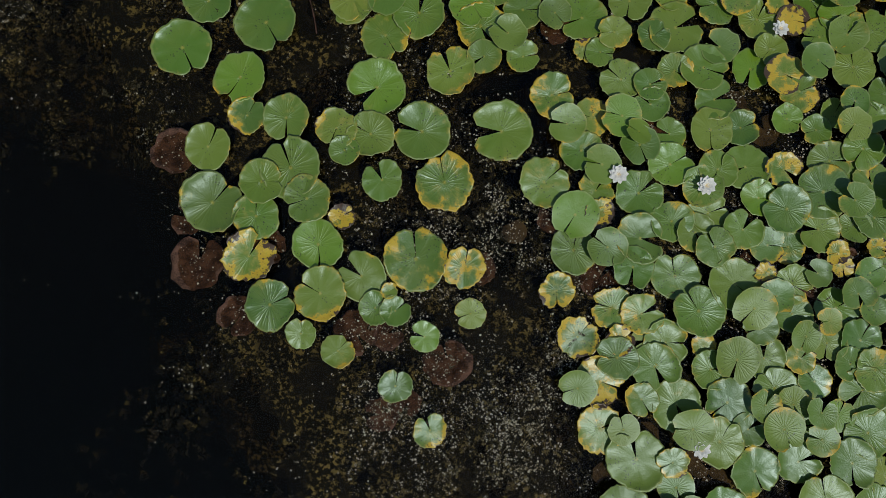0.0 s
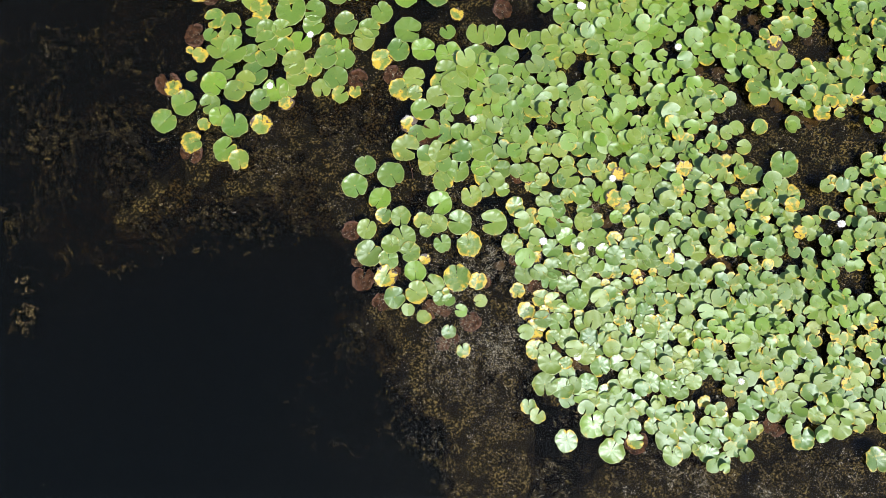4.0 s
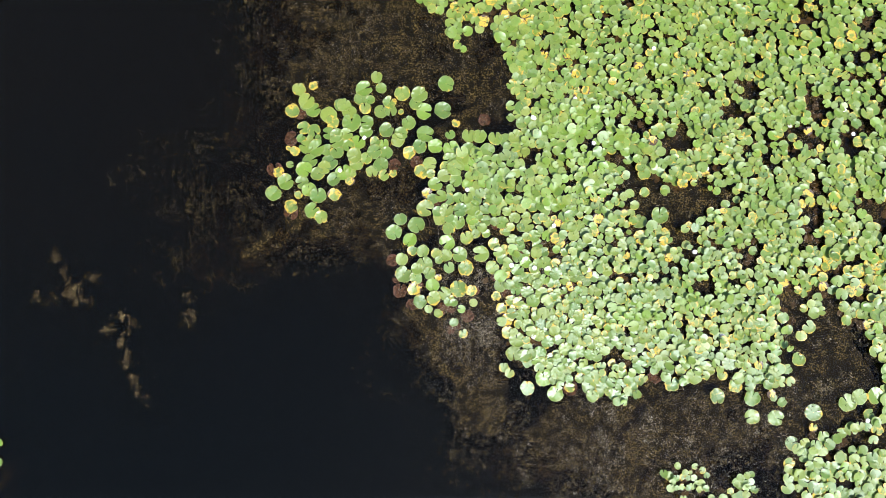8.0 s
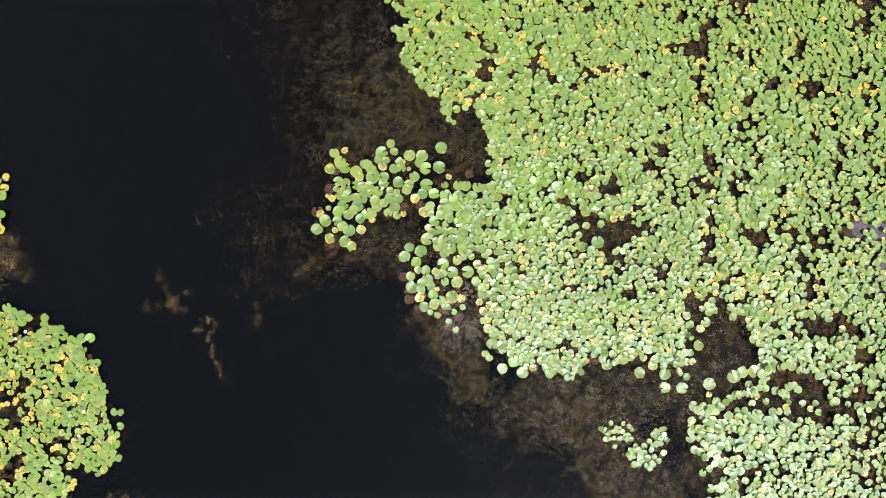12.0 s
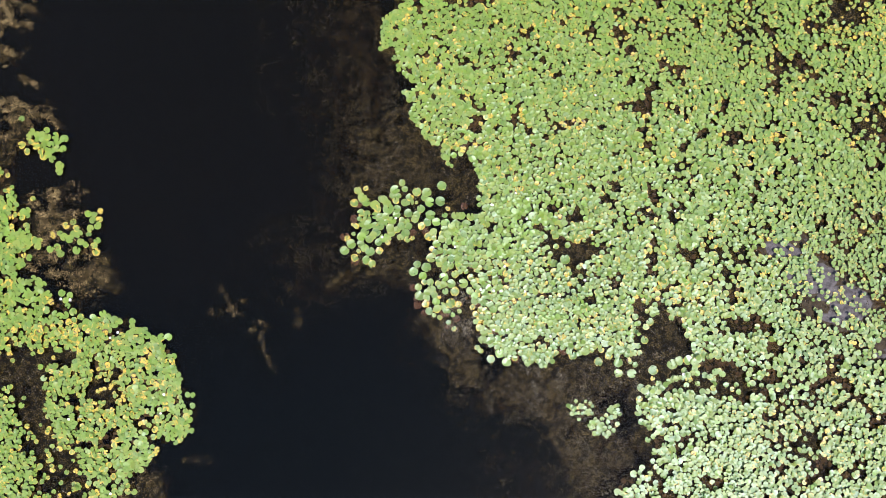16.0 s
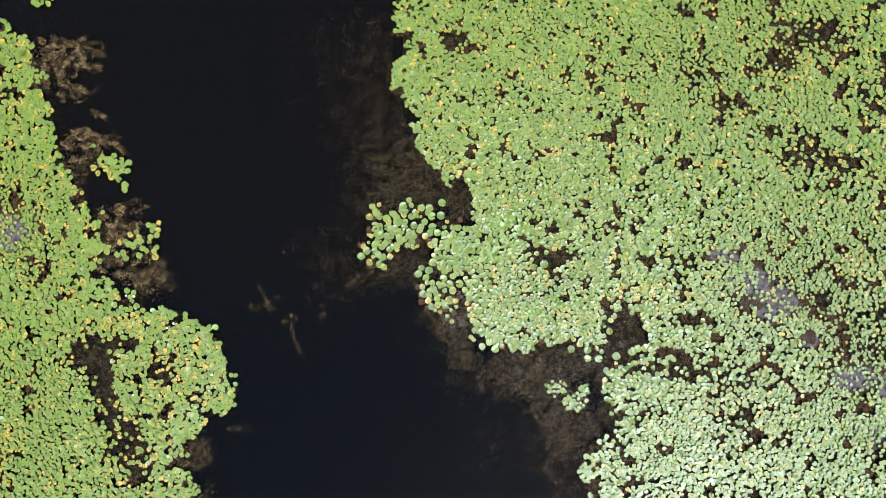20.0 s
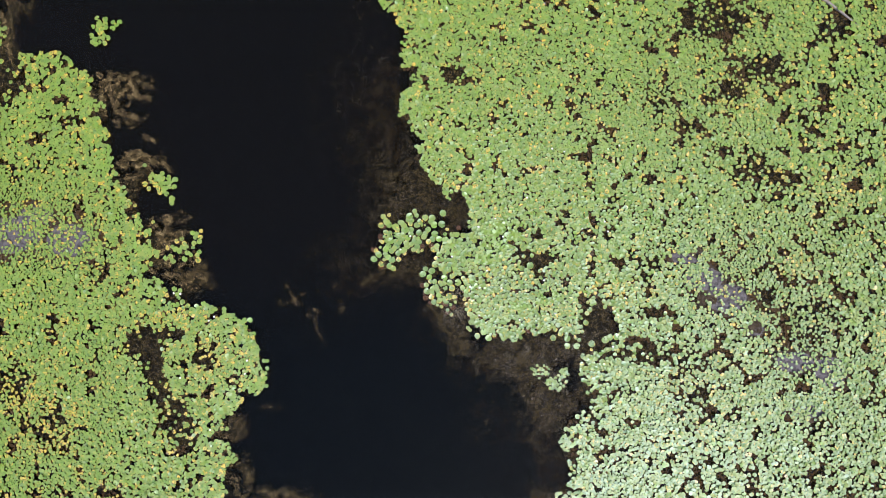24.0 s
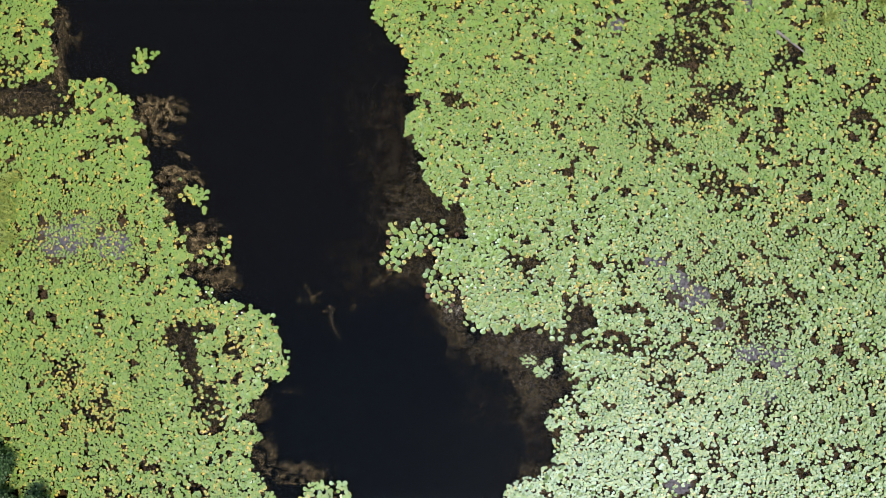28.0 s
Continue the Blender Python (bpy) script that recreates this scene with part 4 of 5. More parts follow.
    choice = np.where(near, rng.integers(0, len(near_shapes), n), len(near_shapes) + rng.integers(0, len(far_shapes), n) + np.where(middle_way, 0, len(far_shapes)))
    # young leaves pushed up edgewise where the raft is crowded
    young = np.flatnonzero((rng.random(n) < np.where(near, 0.22, 0.03)) & (edge < 0.3))
    spot = pts[young] + rng.normal(0, 0.045, (len(young), 2))
    clear = np.ones(len(young), bool)
    for hx, hy, hr in heroes:
        clear &= np.hypot(spot[:, 0] - hx, spot[:, 1] - hy) > hr * 1.15
    young, spot = young[clear], spot[clear]
    tip = rng.normal(0, 0.21, (len(young), 2))
    small = wide[young] * rng.uniform(0.55, 0.95, len(young))
    pts, wide, lean = np.concatenate([pts, spot]), np.concatenate([wide, small]), np.concatenate([lean, tip])
    z = np.concatenate([z, 0.030 + 0.06 * rng.random(len(young)) + np.hypot(tip[:, 0], tip[:, 1]) * small * 0.35])
    choice = np.concatenate([choice, choice[young]])
    age, tint = np.concatenate([age, age[young] * 0.6]), np.concatenate([tint, np.clip(tint[young] + 0.35 * rng.random(len(young)), 0, 1)])
    n = len(pts)
    ob = strew(name, all_shapes, np.column_stack([pts, z]), rng.uniform(0, 6.283, n), lean, wide / 2, leaf_many, choice, np.column_stack([age, tint]))
    return tagged(ob, label, "lily pads", kind="stuff")


leaf_mass("lily_pads", EAST, BARE_EAST + BARE_NEAR, "dense raft of overlapping green and yellowing lily pads", (-4, -10, 19, 14), 0.126, 0.82, ISLETS_EAST)
leaf_mass("lily_pads", WEST, BARE_WEST + BARE_STRIP, "dense raft of green lily pads along the west bank", (-21, -9, -3.5, 14), 0.126, 0.82, ISLETS + ISLETS_B)

# ---- dead leaves in the holes of the rafts ----
gaps = np.concatenate(gaps)
rot = gaps[rng.random(len(gaps)) < 0.5]
n = len(rot)
tagged(strew("rotten_leaves", flat_shapes, np.column_stack([rot, rng.uniform(-0.030, -0.003, n)]), rng.uniform(0, 6.283, n), rng.normal(0, 0.02, (n, 2)), rng.uniform(0.040, 0.066, n), rot_mat), "red-brown rotting lily leaves awash between living pads", "dead leaves", kind="stuff")

# ---- sunken dead leaves ----
SUNKEN = [(-0.99, 0.50, 0.17), (-0.90, 0.10, 0.20), (-0.94, 0.26, 0.13), (-0.75, -0.09, 0.15), (-0.34, -0.15, 0.17), (-0.23, -0.15, 0.12), (-0.02, -0.25, 0.17), (-0.25, -0.43, 0.12), (-0.16, -0.39, 0.10), (-0.65, 0.15, 0.13), (0.51, 0.04, 0.14), (0.36, 0.26, 0.13), (0.09, 0.08, 0.12), (0.41, 0.56, 0.10), (0.37, 0.94, 0.12), (0.72, 0.57, 0.08), (1.19, -0.06, 0.14), (1.34, 0.07, 0.18), (1.07, 0.08, 0.16)]
SUNKEN_FAR = [(-2.32, 2.15, 0.20), (-2.54, 1.74, 0.22), (-2.20, 2.48, 0.15), (-2.33, 1.16, 0.20), (-0.95, 1.77, 0.17), (-0.65, 1.79, 0.18), (-0.37, 1.29, 0.22), (0.16, 1.81, 0.18), (0.26, 2.35, 0.17), (2.41, -1.07, 0.20), (1.30, -1.21, 0.20), (1.27, 0.04, 0.15), (1.47, -0.83, 0.17)]
for k, (x, y, wide) in enumerate(SUNKEN + SUNKEN_FAR):
    v, t, flat = leaf_shape(36, (0.25, 0.5, 0.75, 0.92, 1.0), 0.1 + 0.1 * (k % 3), 0.5, 0.10, 0.08, 0.06, 300 + k, True)
    ob = new("sunken_leaf", mesh_of("sunken_leaf", v * wide / 2, t, dead_leaf))
    ob.matrix_world = pose(x, y, -0.006, 3 - k % 7, 2 - k % 5, k * 77)
    tagged(ob, "rotten red-brown lily leaf lying awash in the water", "dead leaf", "sunken leaves")


# ---- pond weed ----
def sprig(seed, arms, flatness):
    """A tuft of narrow leaflets along bent stems."""
    r0 = np.random.default_rng(seed)
    v, t = [], []
    for a in range(arms):
        heading, bend = r0.uniform(0, 6.283), r0.normal(0, 0.8)
        x = y = z = 0.0
        for s in range(4):
            heading += bend * 0.3
            nx, ny, nz = x + 0.2 * math.cos(heading), y + 0.2 * math.sin(heading), z + r0.normal(0, 0.07) * flatness
            for side in (-1, 1):
                w = heading + side * r0.uniform(0.6, 1.3)
                reach = r0.uniform(0.14, 0.30)
                tip = (nx + reach * math.cos(w), ny + reach * math.sin(w), nz + r0.normal(0.02, 0.06) * flatness)
                off = (0.07 * math.cos(w + 1.57), 0.07 * math.sin(w + 1.57))
                k = len(v)
                v += [(nx - off[0], ny - off[1], nz), (nx + off[0], ny + off[1], nz), tip]
                t.append((k, k + 1, k + 2))
            x, y, z = nx, ny, nz
    return np.array(v), np.array(t)


sprigs = [sprig(k, 2 + k % 2, 1.0) for k in range(10)]
WEED_NEAR = [(-0.00, -0.25, 0.38, 0.49, 0.04), (0.15, 0.19, 0.24, 0.30, 0.05), (-0.20, 0.63, 0.38, 0.44, 0.06), (-0.49, 0.82, 0.16, 0.24, 0.07), (-1.37, 0.80, 0.36, 0.26, 0.27), (-0.73, -0.34, 0.34, 0.22, 0.56), (-0.94, -0.09, 0.20, 0.24, 0.30), (0.35, -0.36, 0.18, 0.40, 0.05), (0.60, 0.53, 0.12, 0.24, 0.06), (1.29, 0.52, 0.40, 0.44, 0.07), (1.07, -0.17, 0.40, 0.44, 0.07)]
WEED = [(-0.45, 3.62, 1.12, 0.60, 0.14), (0.29, 2.83, 0.45, 0.45, 0.03), (-1.98, 3.03, 0.82, 0.67, 0.30), (-1.40, 1.11, 0.45, 0.34, 0.12), (-2.82, 0.84, 0.97, 0.60, 0.36), (-3.73, 1.77, 0.89, 0.60, 0.44), (-0.08, -0.55, 0.30, 0.60, 0.03), (0.13, -0.99, 0.67, 0.52, 0.05), (1.22, -1.74, 1.19, 0.52, 0.04), (2.54, -1.76, 1.12, 0.45, 0.02), (3.79, -1.50, 0.60, 0.52, 0.02), (4.77, -1.00, 0.45, 0.30, 0.02), (0.47, -2.23, 0.89, 0.37, 0.42), (-1.05, -0.83, 0.45, 0.45, 0.50), (1.49, -2.32, 0.89, 0.37, 0.14), (2.43, 1.27, 0.45, 0.30, 0.03), (4.18, -1.68, 0.62, 0.58, 0.04)]
WEED_MID = [(-1.87, 4.01, 1.05, 1.63, 0.26), (-2.87, 2.17, 0.67, 0.77, 0.30), (-3.56, 1.12, 0.77, 0.57, 0.36), (-2.08, 2.93, 0.57, 0.57, 0.06), (-1.09, 3.69, 0.48, 1.05, 0.04)]
WEED_FAR = [(-2.50, 8.60, 0.93, 2.32, 0.56), (-2.16, 5.55, 0.84, 1.48, 0.44), (-1.13, 4.22, 0.84, 1.05, 0.06), (1.71, -1.89, 1.18, 0.55, 0.20), (3.28, -1.83, 1.05, 0.59, 0.06), (3.00, -3.48, 0.84, 1.05, 0.06), (3.14, -5.12, 0.51, 1.69, 0.20), (2.87, -6.54, 0.84, 0.63, 0.05), (-8.46, 1.07, 0.42, 0.63, 0.04), (-7.09, -5.45, 0.42, 0.72, 0.05), (-5.85, -6.26, 1.14, 0.42, 0.04), (-9.68, -2.05, 0.63, 1.48, 0.03), (-8.75, -3.85, 0.84, 0.84, 0.03), (-10.62, -0.97, 0.84, 0.42, 0.03), (-7.48, -3.78, 0.51, 0.63, 0.05), (-16.21, 7.84, 1.35, 0.55, 0.03), (-16.66, 9.29, 0.63, 0.42, 0.03), (-14.67, 10.65, 0.34, 1.05, 0.06), (0.10, 3.00, 0.63, 0.59, 0.03), (4.78, -0.84, 0.63, 0.55, 0.03)]
WEED_SHOAL = [(-0.12, 2.24, 0.57, 0.29, 0.06), (-1.20, 2.53, 0.51, 0.31, 0.08), (-1.11, 1.95, 0.62, 0.41, 0.07), (-2.09, 6.33, 0.87, 2.17, 0.17), (-1.21, 3.76, 1.16, 1.30, 0.08), (-2.32, 3.51, 0.87, 1.16, 0.23), (-1.66, 1.08, 1.16, 0.65, 0.08), (-2.95, 1.56, 0.87, 0.58, 0.27), (-2.98, 6.36, 0.72, 2.17, 0.31), (0.30, 3.12, 0.72, 0.72, 0.06), (-3.86, 6.70, 0.87, 2.17, 0.47), (-0.11, -0.20, 0.65, 0.87, 0.06), (1.11, -1.95, 1.30, 0.87, 0.20), (2.84, -1.58, 1.45, 0.87, 0.06), (2.76, -3.40, 0.87, 1.59, 0.06), (1.17, -4.05, 1.01, 0.72, 0.37), (-1.04, 3.22, 0.98, 0.80, 0.07), (-1.93, 3.79, 0.62, 1.07, 0.17), (-1.52, 1.42, 0.89, 0.44, 0.07), (-2.33, 1.17, 0.89, 0.53, 0.23), (-3.22, 1.46, 0.80, 0.53, 0.37), (-3.58, 0.58, 0.80, 0.44, 0.45), (-1.08, 0.87, 0.53, 0.44, 0.08), (0.61, -1.80, 0.89, 0.53, 0.36), (1.90, -2.17, 0.98, 0.62, 0.06), (4.14, -2.98, 0.50, 0.99, 0.04)]
STRAW = [(-9.56, 2.90, 0.47, 0.24, 0.90), (-9.58, 2.26, 0.37, 0.37, 0.80), (-9.52, 1.43, 0.52, 0.37, 1.00), (-8.95, 1.07, 0.52, 0.26, 0.70), (-11.30, 7.33, 0.48, 0.56, 0.7), (-10.61, 5.00, 0.45, 0.30, 0.8), (-14.83, 9.52, 0.26, 0.93, 0.5), (-11.40, 7.32, 0.84, 0.72, 0.9), (-10.31, 7.60, 0.51, 0.30, 0.5), (-10.56, 4.57, 0.63, 0.55, 1), (-9.80, 4.93, 0.46, 0.21, 0.5), (-9.30, 2.38, 0.63, 0.72, 0.9), (-8.56, 1.08, 0.46, 0.55, 0.6), (-10.76, 6.31, 0.46, 0.21, 0.5), (-14.67, 10.87, 0.30, 0.84, 0.5), (-7.09, -5.45, 0.42, 0.63, 0.5), (-6.06, -6.30, 1.05, 0.34, 0.6), (-16.21, 7.95, 1.26, 0.46, 0.6), (-8.86, 3.11, 0.30, 0.17, 0.5), (-7.48, -3.78, 0.46, 0.55, 0.4)]
BARE_BEDS = [(cx, cy, rx * 1.1, ry * 1.1, -0.02) for cx, cy, rx, ry, full in BARE_WEST + BARE_STRIP + BARE_EAST + BARE_NEAR if full > 0.5]

# the bed of weed that rises towards the leaf rafts
gx, gy = np.meshgrid(np.arange(-17.5, 17.5, 0.09), np.arange(-8.5, 12.5, 0.09))
flat = np.column_stack([gx.ravel(), gy.ravel()])
top = np.full(len(flat), -0.95)
drift = np.array([(noise.fractal((a * 0.9, b * 0.9, 31.0), 0.8, 2.1, 3), noise.fractal((a * 0.9, b * 0.9, 77.0), 0.8, 2.1, 3)) for a, b in flat])
loose = flat + drift * 0.55
for cx, cy, rx, ry, deep in WEED_NEAR + WEED + WEED_MID + WEED_FAR + WEED_SHOAL + BARE_BEDS + [(cx, cy, rx * 0.75, ry * 0.75, 0.07) for cx, cy, rx, ry, _ in STRAW]:
    d = np.hypot((loose[:, 0] - cx) / rx, (loose[:, 1] - cy) / ry)
    f = np.clip((1.45 - d) / 0.75, 0, 1)
    f = f * f * (3 - 2 * f)
    top = np.maximum(top, -0.95 + f * (0.95 - 0.07 - 1.0 * deep))
top = np.maximum(top, np.where(inside(flat, EAST), -0.055, np.where(inside(flat, WEST), -0.16, -0.95)))
bump = np.array([noise.fractal((a * 2.3, b * 2.3, 4.0), 0.8, 2.1, 5) for a, b in flat])
top = np.minimum(top + 0.07 * bump * np.clip((top + 0.95) * 2, 0, 1), -0.015 - 0.03 * np.abs(bump))
rows, cols = gx.shape
a = (np.arange(rows - 1)[:, None] * cols + np.arange(cols - 1)[None]).ravel()
t = np.concatenate([np.stack([a, a + 1, a + cols + 1], 1), np.stack([a, a + cols + 1, a + cols], 1)])
live = (top[t] > -0.93).any(1)
tagged(new("weed_bed", mesh_of("weed_bed", np.column_stack([flat, top]), t[live], bed_weed_mat)), "dense brown-olive weed bed just below the surface", "weed bed", kind="stuff")

places, sizes = [], []
for zones, per, big in ((WEED_NEAR, 1500, 0.034), (WEED, 300, 0.050), (WEED_MID, 140, 0.056), (WEED_FAR, 120, 0.070), (WEED_SHOAL, 150, 0.056), (BARE_BEDS, 90, 0.070)):
    for cx, cy, rx, ry, deep in zones:
        n = int(math.pi * rx * ry * per)
        d = np.sqrt(rng.random(n)) * rng.choice([1.0, 1.25], n)
        a = rng.uniform(0, 6.283, n)
        p = np.column_stack([cx + rx * d * np.cos(a), cy + ry * d * np.sin(a)])
        clump = field(p, 2.6, 5.0)
        keep = rng.random(n) < np.clip((clump - 0.30) * 3.2, 0.05, 1)
        p, clump = p[keep], clump[keep]
        z = -0.010 - 0.8 * deep * np.clip(1.2 - clump, 0.15, 1.1) * rng.uniform(0.4, 1.3, len(p))
        places.append(np.column_stack([p, z]))
        sizes.append(rng.uniform(0.6, 1.4, len(p)) * big)
raft = rng.uniform((-1.6, -3.2), (6.2, 4.8), (4500, 2))
raft = np.concatenate([raft[inside(raft, EAST)], gaps[rng.random(len(gaps)) < 0.3]])
places.append(np.column_stack([raft, rng.uniform(-0.040, -0.012, len(raft))]))
sizes.append(rng.uniform(0.6, 1.4, len(raft)) * 0.048)
places, sizes = np.concatenate(places), np.concatenate(sizes)
n = len(places)
tagged(strew("pond_weed", sprigs, places, rng.uniform(0, 6.283, n), rng.normal(0, 0.12, (n, 2)), sizes, weed_mat, smooth=False), "olive-brown feathery water weed just under the surface", "pond weed", kind="stuff")
# tips that break the surface
shallow = np.flatnonzero((places[:, 2] > -0.07) & (field(places[:, :2], 3.1, 60.0) > 0.44))
shallow = shallow[rng.random(len(shallow)) < np.where(places[shallow, 1] > 0.4, 0.26, np.where(places[shallow, 0] > 0.6, 1.0, 0.5))]
tips = places[shallow].copy()
tips[:, 2] = rng.uniform(-0.02, 0.010, len(tips))
n = len(tips)
tagged(strew("weed_tips", sprigs, tips, rng.uniform(0, 6.283, n), rng.normal(0, 0.05, (n, 2)), sizes[shallow] * 0.55, scum_mat, smooth=False), "dry greyish weed tips breaking the water surface", "pond weed", kind="stuff")

# pale seeds and froth specks
bead = (np.array([(1, 0, 0), (-0.3, 0.9, 0), (-0.8, -0.1, 0), (0.1, -0.9, 0), (0, 0, 0.5)], float), np.array([(0, 1, 4), (1, 2, 4), (2, 3, 4), (3, 0, 4)]))
base = places[(places[:, 2] > -0.09)]
near_gaps = gaps[(np.abs(gaps[:, 0] - 1.5) < 3.5) & (np.abs(gaps[:, 1]) < 3)]
base = np.concatenate([base, np.repeat(np.column_stack([near_gaps, np.zeros(len(near_gaps))]), 6, 0)])
dots = np.repeat(base[rng.random(len(base)) < 0.8], 7, 0)
dots[:, :2] += rng.normal(0, 0.04, (len(dots), 2))
dots = dots[(field(dots[:, :2], 9.0, 80.0) > 0.47) & (rng.random(len(dots)) < np.where((dots[:, 1] > 0.4) & (dots[:, 0] < 0.6), 0.6, 1.0))]
froth = np.repeat(np.array([(a, b) for a, b, c in SUNKEN + SUNKEN_FAR]), 70, 0)
froth = froth + rng.normal(0, 0.045, froth.shape)
dots = np.concatenate([dots, np.column_stack([froth, np.zeros(len(froth))])])
scum = np.concatenate([rng.normal((3.06, -2.92), (0.59, 0.79), (9000, 2)), rng.normal((0.05, -0.45), (0.30, 0.42), (3500, 2))])
scum = scum[field(scum, 6.0, 91.0) > 0.47]
dots = np.concatenate([dots, np.column_stack([scum, np.zeros(len(scum))])])
open_water = np.column_stack([rng.uniform(-9, 2, 900), rng.uniform(-6, 8, 900), np.zeros(900)])
dots = np.concatenate([dots, open_water])
dots[:, 2] = 0.002
n = len(dots)
tagged(strew("floating_specks", [bead], dots, rng.uniform(0, 6.283, n), np.zeros((n, 2)), rng.uniform(0.0010, 0.0024, n) * rng.choice([1, 1, 1.4, 2.2], n), speck_mat), "tiny pale seeds and froth drifting on the water", "debris", kind="stuff")

# loose trails of weed in the open water
TRAIL_A = [(-5.49, 0.74), (-5.33, 0.29), (-5.14, 0.03), (-4.99, -0.01)]
TRAIL_B = [(-4.91, -0.46), (-4.76, -0.32), (-4.58, -0.17), (-4.39, -0.29)]
TRAIL_C = [(-4.58, -0.17), (-4.57, -0.54), (-4.49, -0.84), (-4.38, -1.06), (-4.22, -1.32)]
TRAIL_D = [(-5.74, 0.11), (-5.55, 0.07), (-5.22, 0.21), (-4.84, 0.36)]
TRAIL_E = [(-3.72, 0.11), (-3.68, -0.19), (-3.72, -0.41)]
TRAIL_F = [(-6.38, -3.25), (-6.10, -3.23), (-5.76, -3.33)]
TRAIL_G = [(-10.97, 7.28), (-10.54, 7.55), (-10.25, 7.83)]
TRAIL_H = [(-10.54, 7.40), (-10.25, 7.10), (-10.10, 6.95)]
TRAIL_I = [(-10.46, 6.38), (-10.18, 6.37), (-9.96, 6.51)]
trail = []
for line in (TRAIL_A, TRAIL_B, TRAIL_C, TRAIL_D, TRAIL_E, TRAIL_F, TRAIL_G, TRAIL_H, TRAIL_I):
    for (x0, y0), (x1, y1) in zip(line, line[1:]):
        count = int(math.hypot(x1 - x0, y1 - y0) * 320)
        f = rng.random(count)[:, None]
        trail.append(np.array([(x0, y0)]) * (1 - f) + np.array([(x1, y1)]) * f + rng.normal(0, 0.045, (count, 2)))
trail = np.concatenate(trail)
trail = trail[field(trail, 6.0, 70.0) > 0.47]
n = len(trail)
tagged(strew("weed_trails", sprigs, np.column_stack([trail, rng.uniform(0.002, 0.010, n)]), rng.uniform(0, 6.283, n), rng.normal(0, 0.1, (n, 2)), rng.uniform(0.012, 0.026, n), straw_mat, smooth=False), "broken tan weed strands drifting in open water", "pond weed", kind="stuff")

# mats of dead reed along the west bank
ARM_A = [(-11.39, 7.76), (-11.05, 7.78), (-10.72, 7.81), (-10.51, 7.94), (-10.37, 7.97)]
ARM_B = [(-10.59, 7.78), (-10.59, 7.59), (-10.43, 7.43), (-10.44, 7.20), (-10.25, 7.11), (-10.01, 7.14), (-9.90, 7.04)]
ARM_C = [(-11.11, 6.65), (-10.86, 6.56), (-10.52, 6.55), (-10.33, 6.36)]
ARM_D = [(-10.16, 5.84), (-9.97, 5.72), (-9.78, 5.63)]
ARM_E = [(-10.93, 4.99), (-10.61, 5.25), (-10.34, 5.31), (-10.03, 5.11), (-9.88, 4.91), (-9.50, 4.88), (-9.24, 4.58)]
ARM_F = [(-15.07, 10.31), (-14.83, 9.81), (-14.79, 9.13), (-14.64, 8.53)]
spots_of = []
for cx, cy, rx, ry, full in STRAW:
    n = int(math.pi * rx * ry * 2100 * full)
    d, a = np.sqrt(rng.random(n)) * 1.1, rng.uniform(0, 6.283, n)
    p = np.column_stack([cx + rx * d * np.cos(a), cy + ry * d * np.sin(a)])
    p = p[rng.random(n) < np.clip((field(p, 4.2, 15.0) - 0.43) * 4.5, 0.02, 1)]
    spots_of.append(p)
for line in (ARM_A, ARM_B, ARM_C, ARM_D, ARM_E, ARM_F):
    for (x0, y0), (x1, y1) in zip(line, line[1:]):
        count = int(math.hypot(x1 - x0, y1 - y0) * 300)
        f = rng.random(count)[:, None]
        spots_of.append(np.array([(x0, y0)]) * (1 - f) + np.array([(x1, y1)]) * f + rng.normal(0, 0.045, (count, 2)))
spots_of = np.concatenate(spots_of)
n = len(spots_of)
tagged(strew("reed_litter", sprigs, np.column_stack([spots_of, rng.uniform(0.003, 0.03, n)]), rng.uniform(0, 6.283, n), rng.normal(0, 0.15, (n, 2)), rng.uniform(0.022, 0.050, n), straw_mat, smooth=False), "tangled mats of dead tan reed and weed on the water", "reed litter", kind="stuff")

# ---- grey patches among the pads ----
GREY_PATCHES = [(8.17, 0.40, 0.72, 0.42, 1), (8.86, -0.25, 0.76, 0.51, 1), (7.69, 1.15, 0.63, 0.30, 1), (10.91, -2.38, 0.72, 0.38, 1), (12.01, -2.73, 0.59, 0.55, 1), (11.22, -3.93, 0.63, 0.30, 1), (7.98, -7.13, 0.55, 0.34, 1), (6.55, 10.08, 0.38, 0.30, 1), (9.73, -1.31, 0.34, 0.21, 1), (-14.69, 2.68, 1.18, 0.72, 1), (-12.74, 2.39, 0.84, 0.63, 1), (-13.82, 3.29, 0.63, 0.42, 1), (14.99, 9.82, 0.38, 0.25, 1), (11.67, 10.62, 0.63, 0.30, 1)]
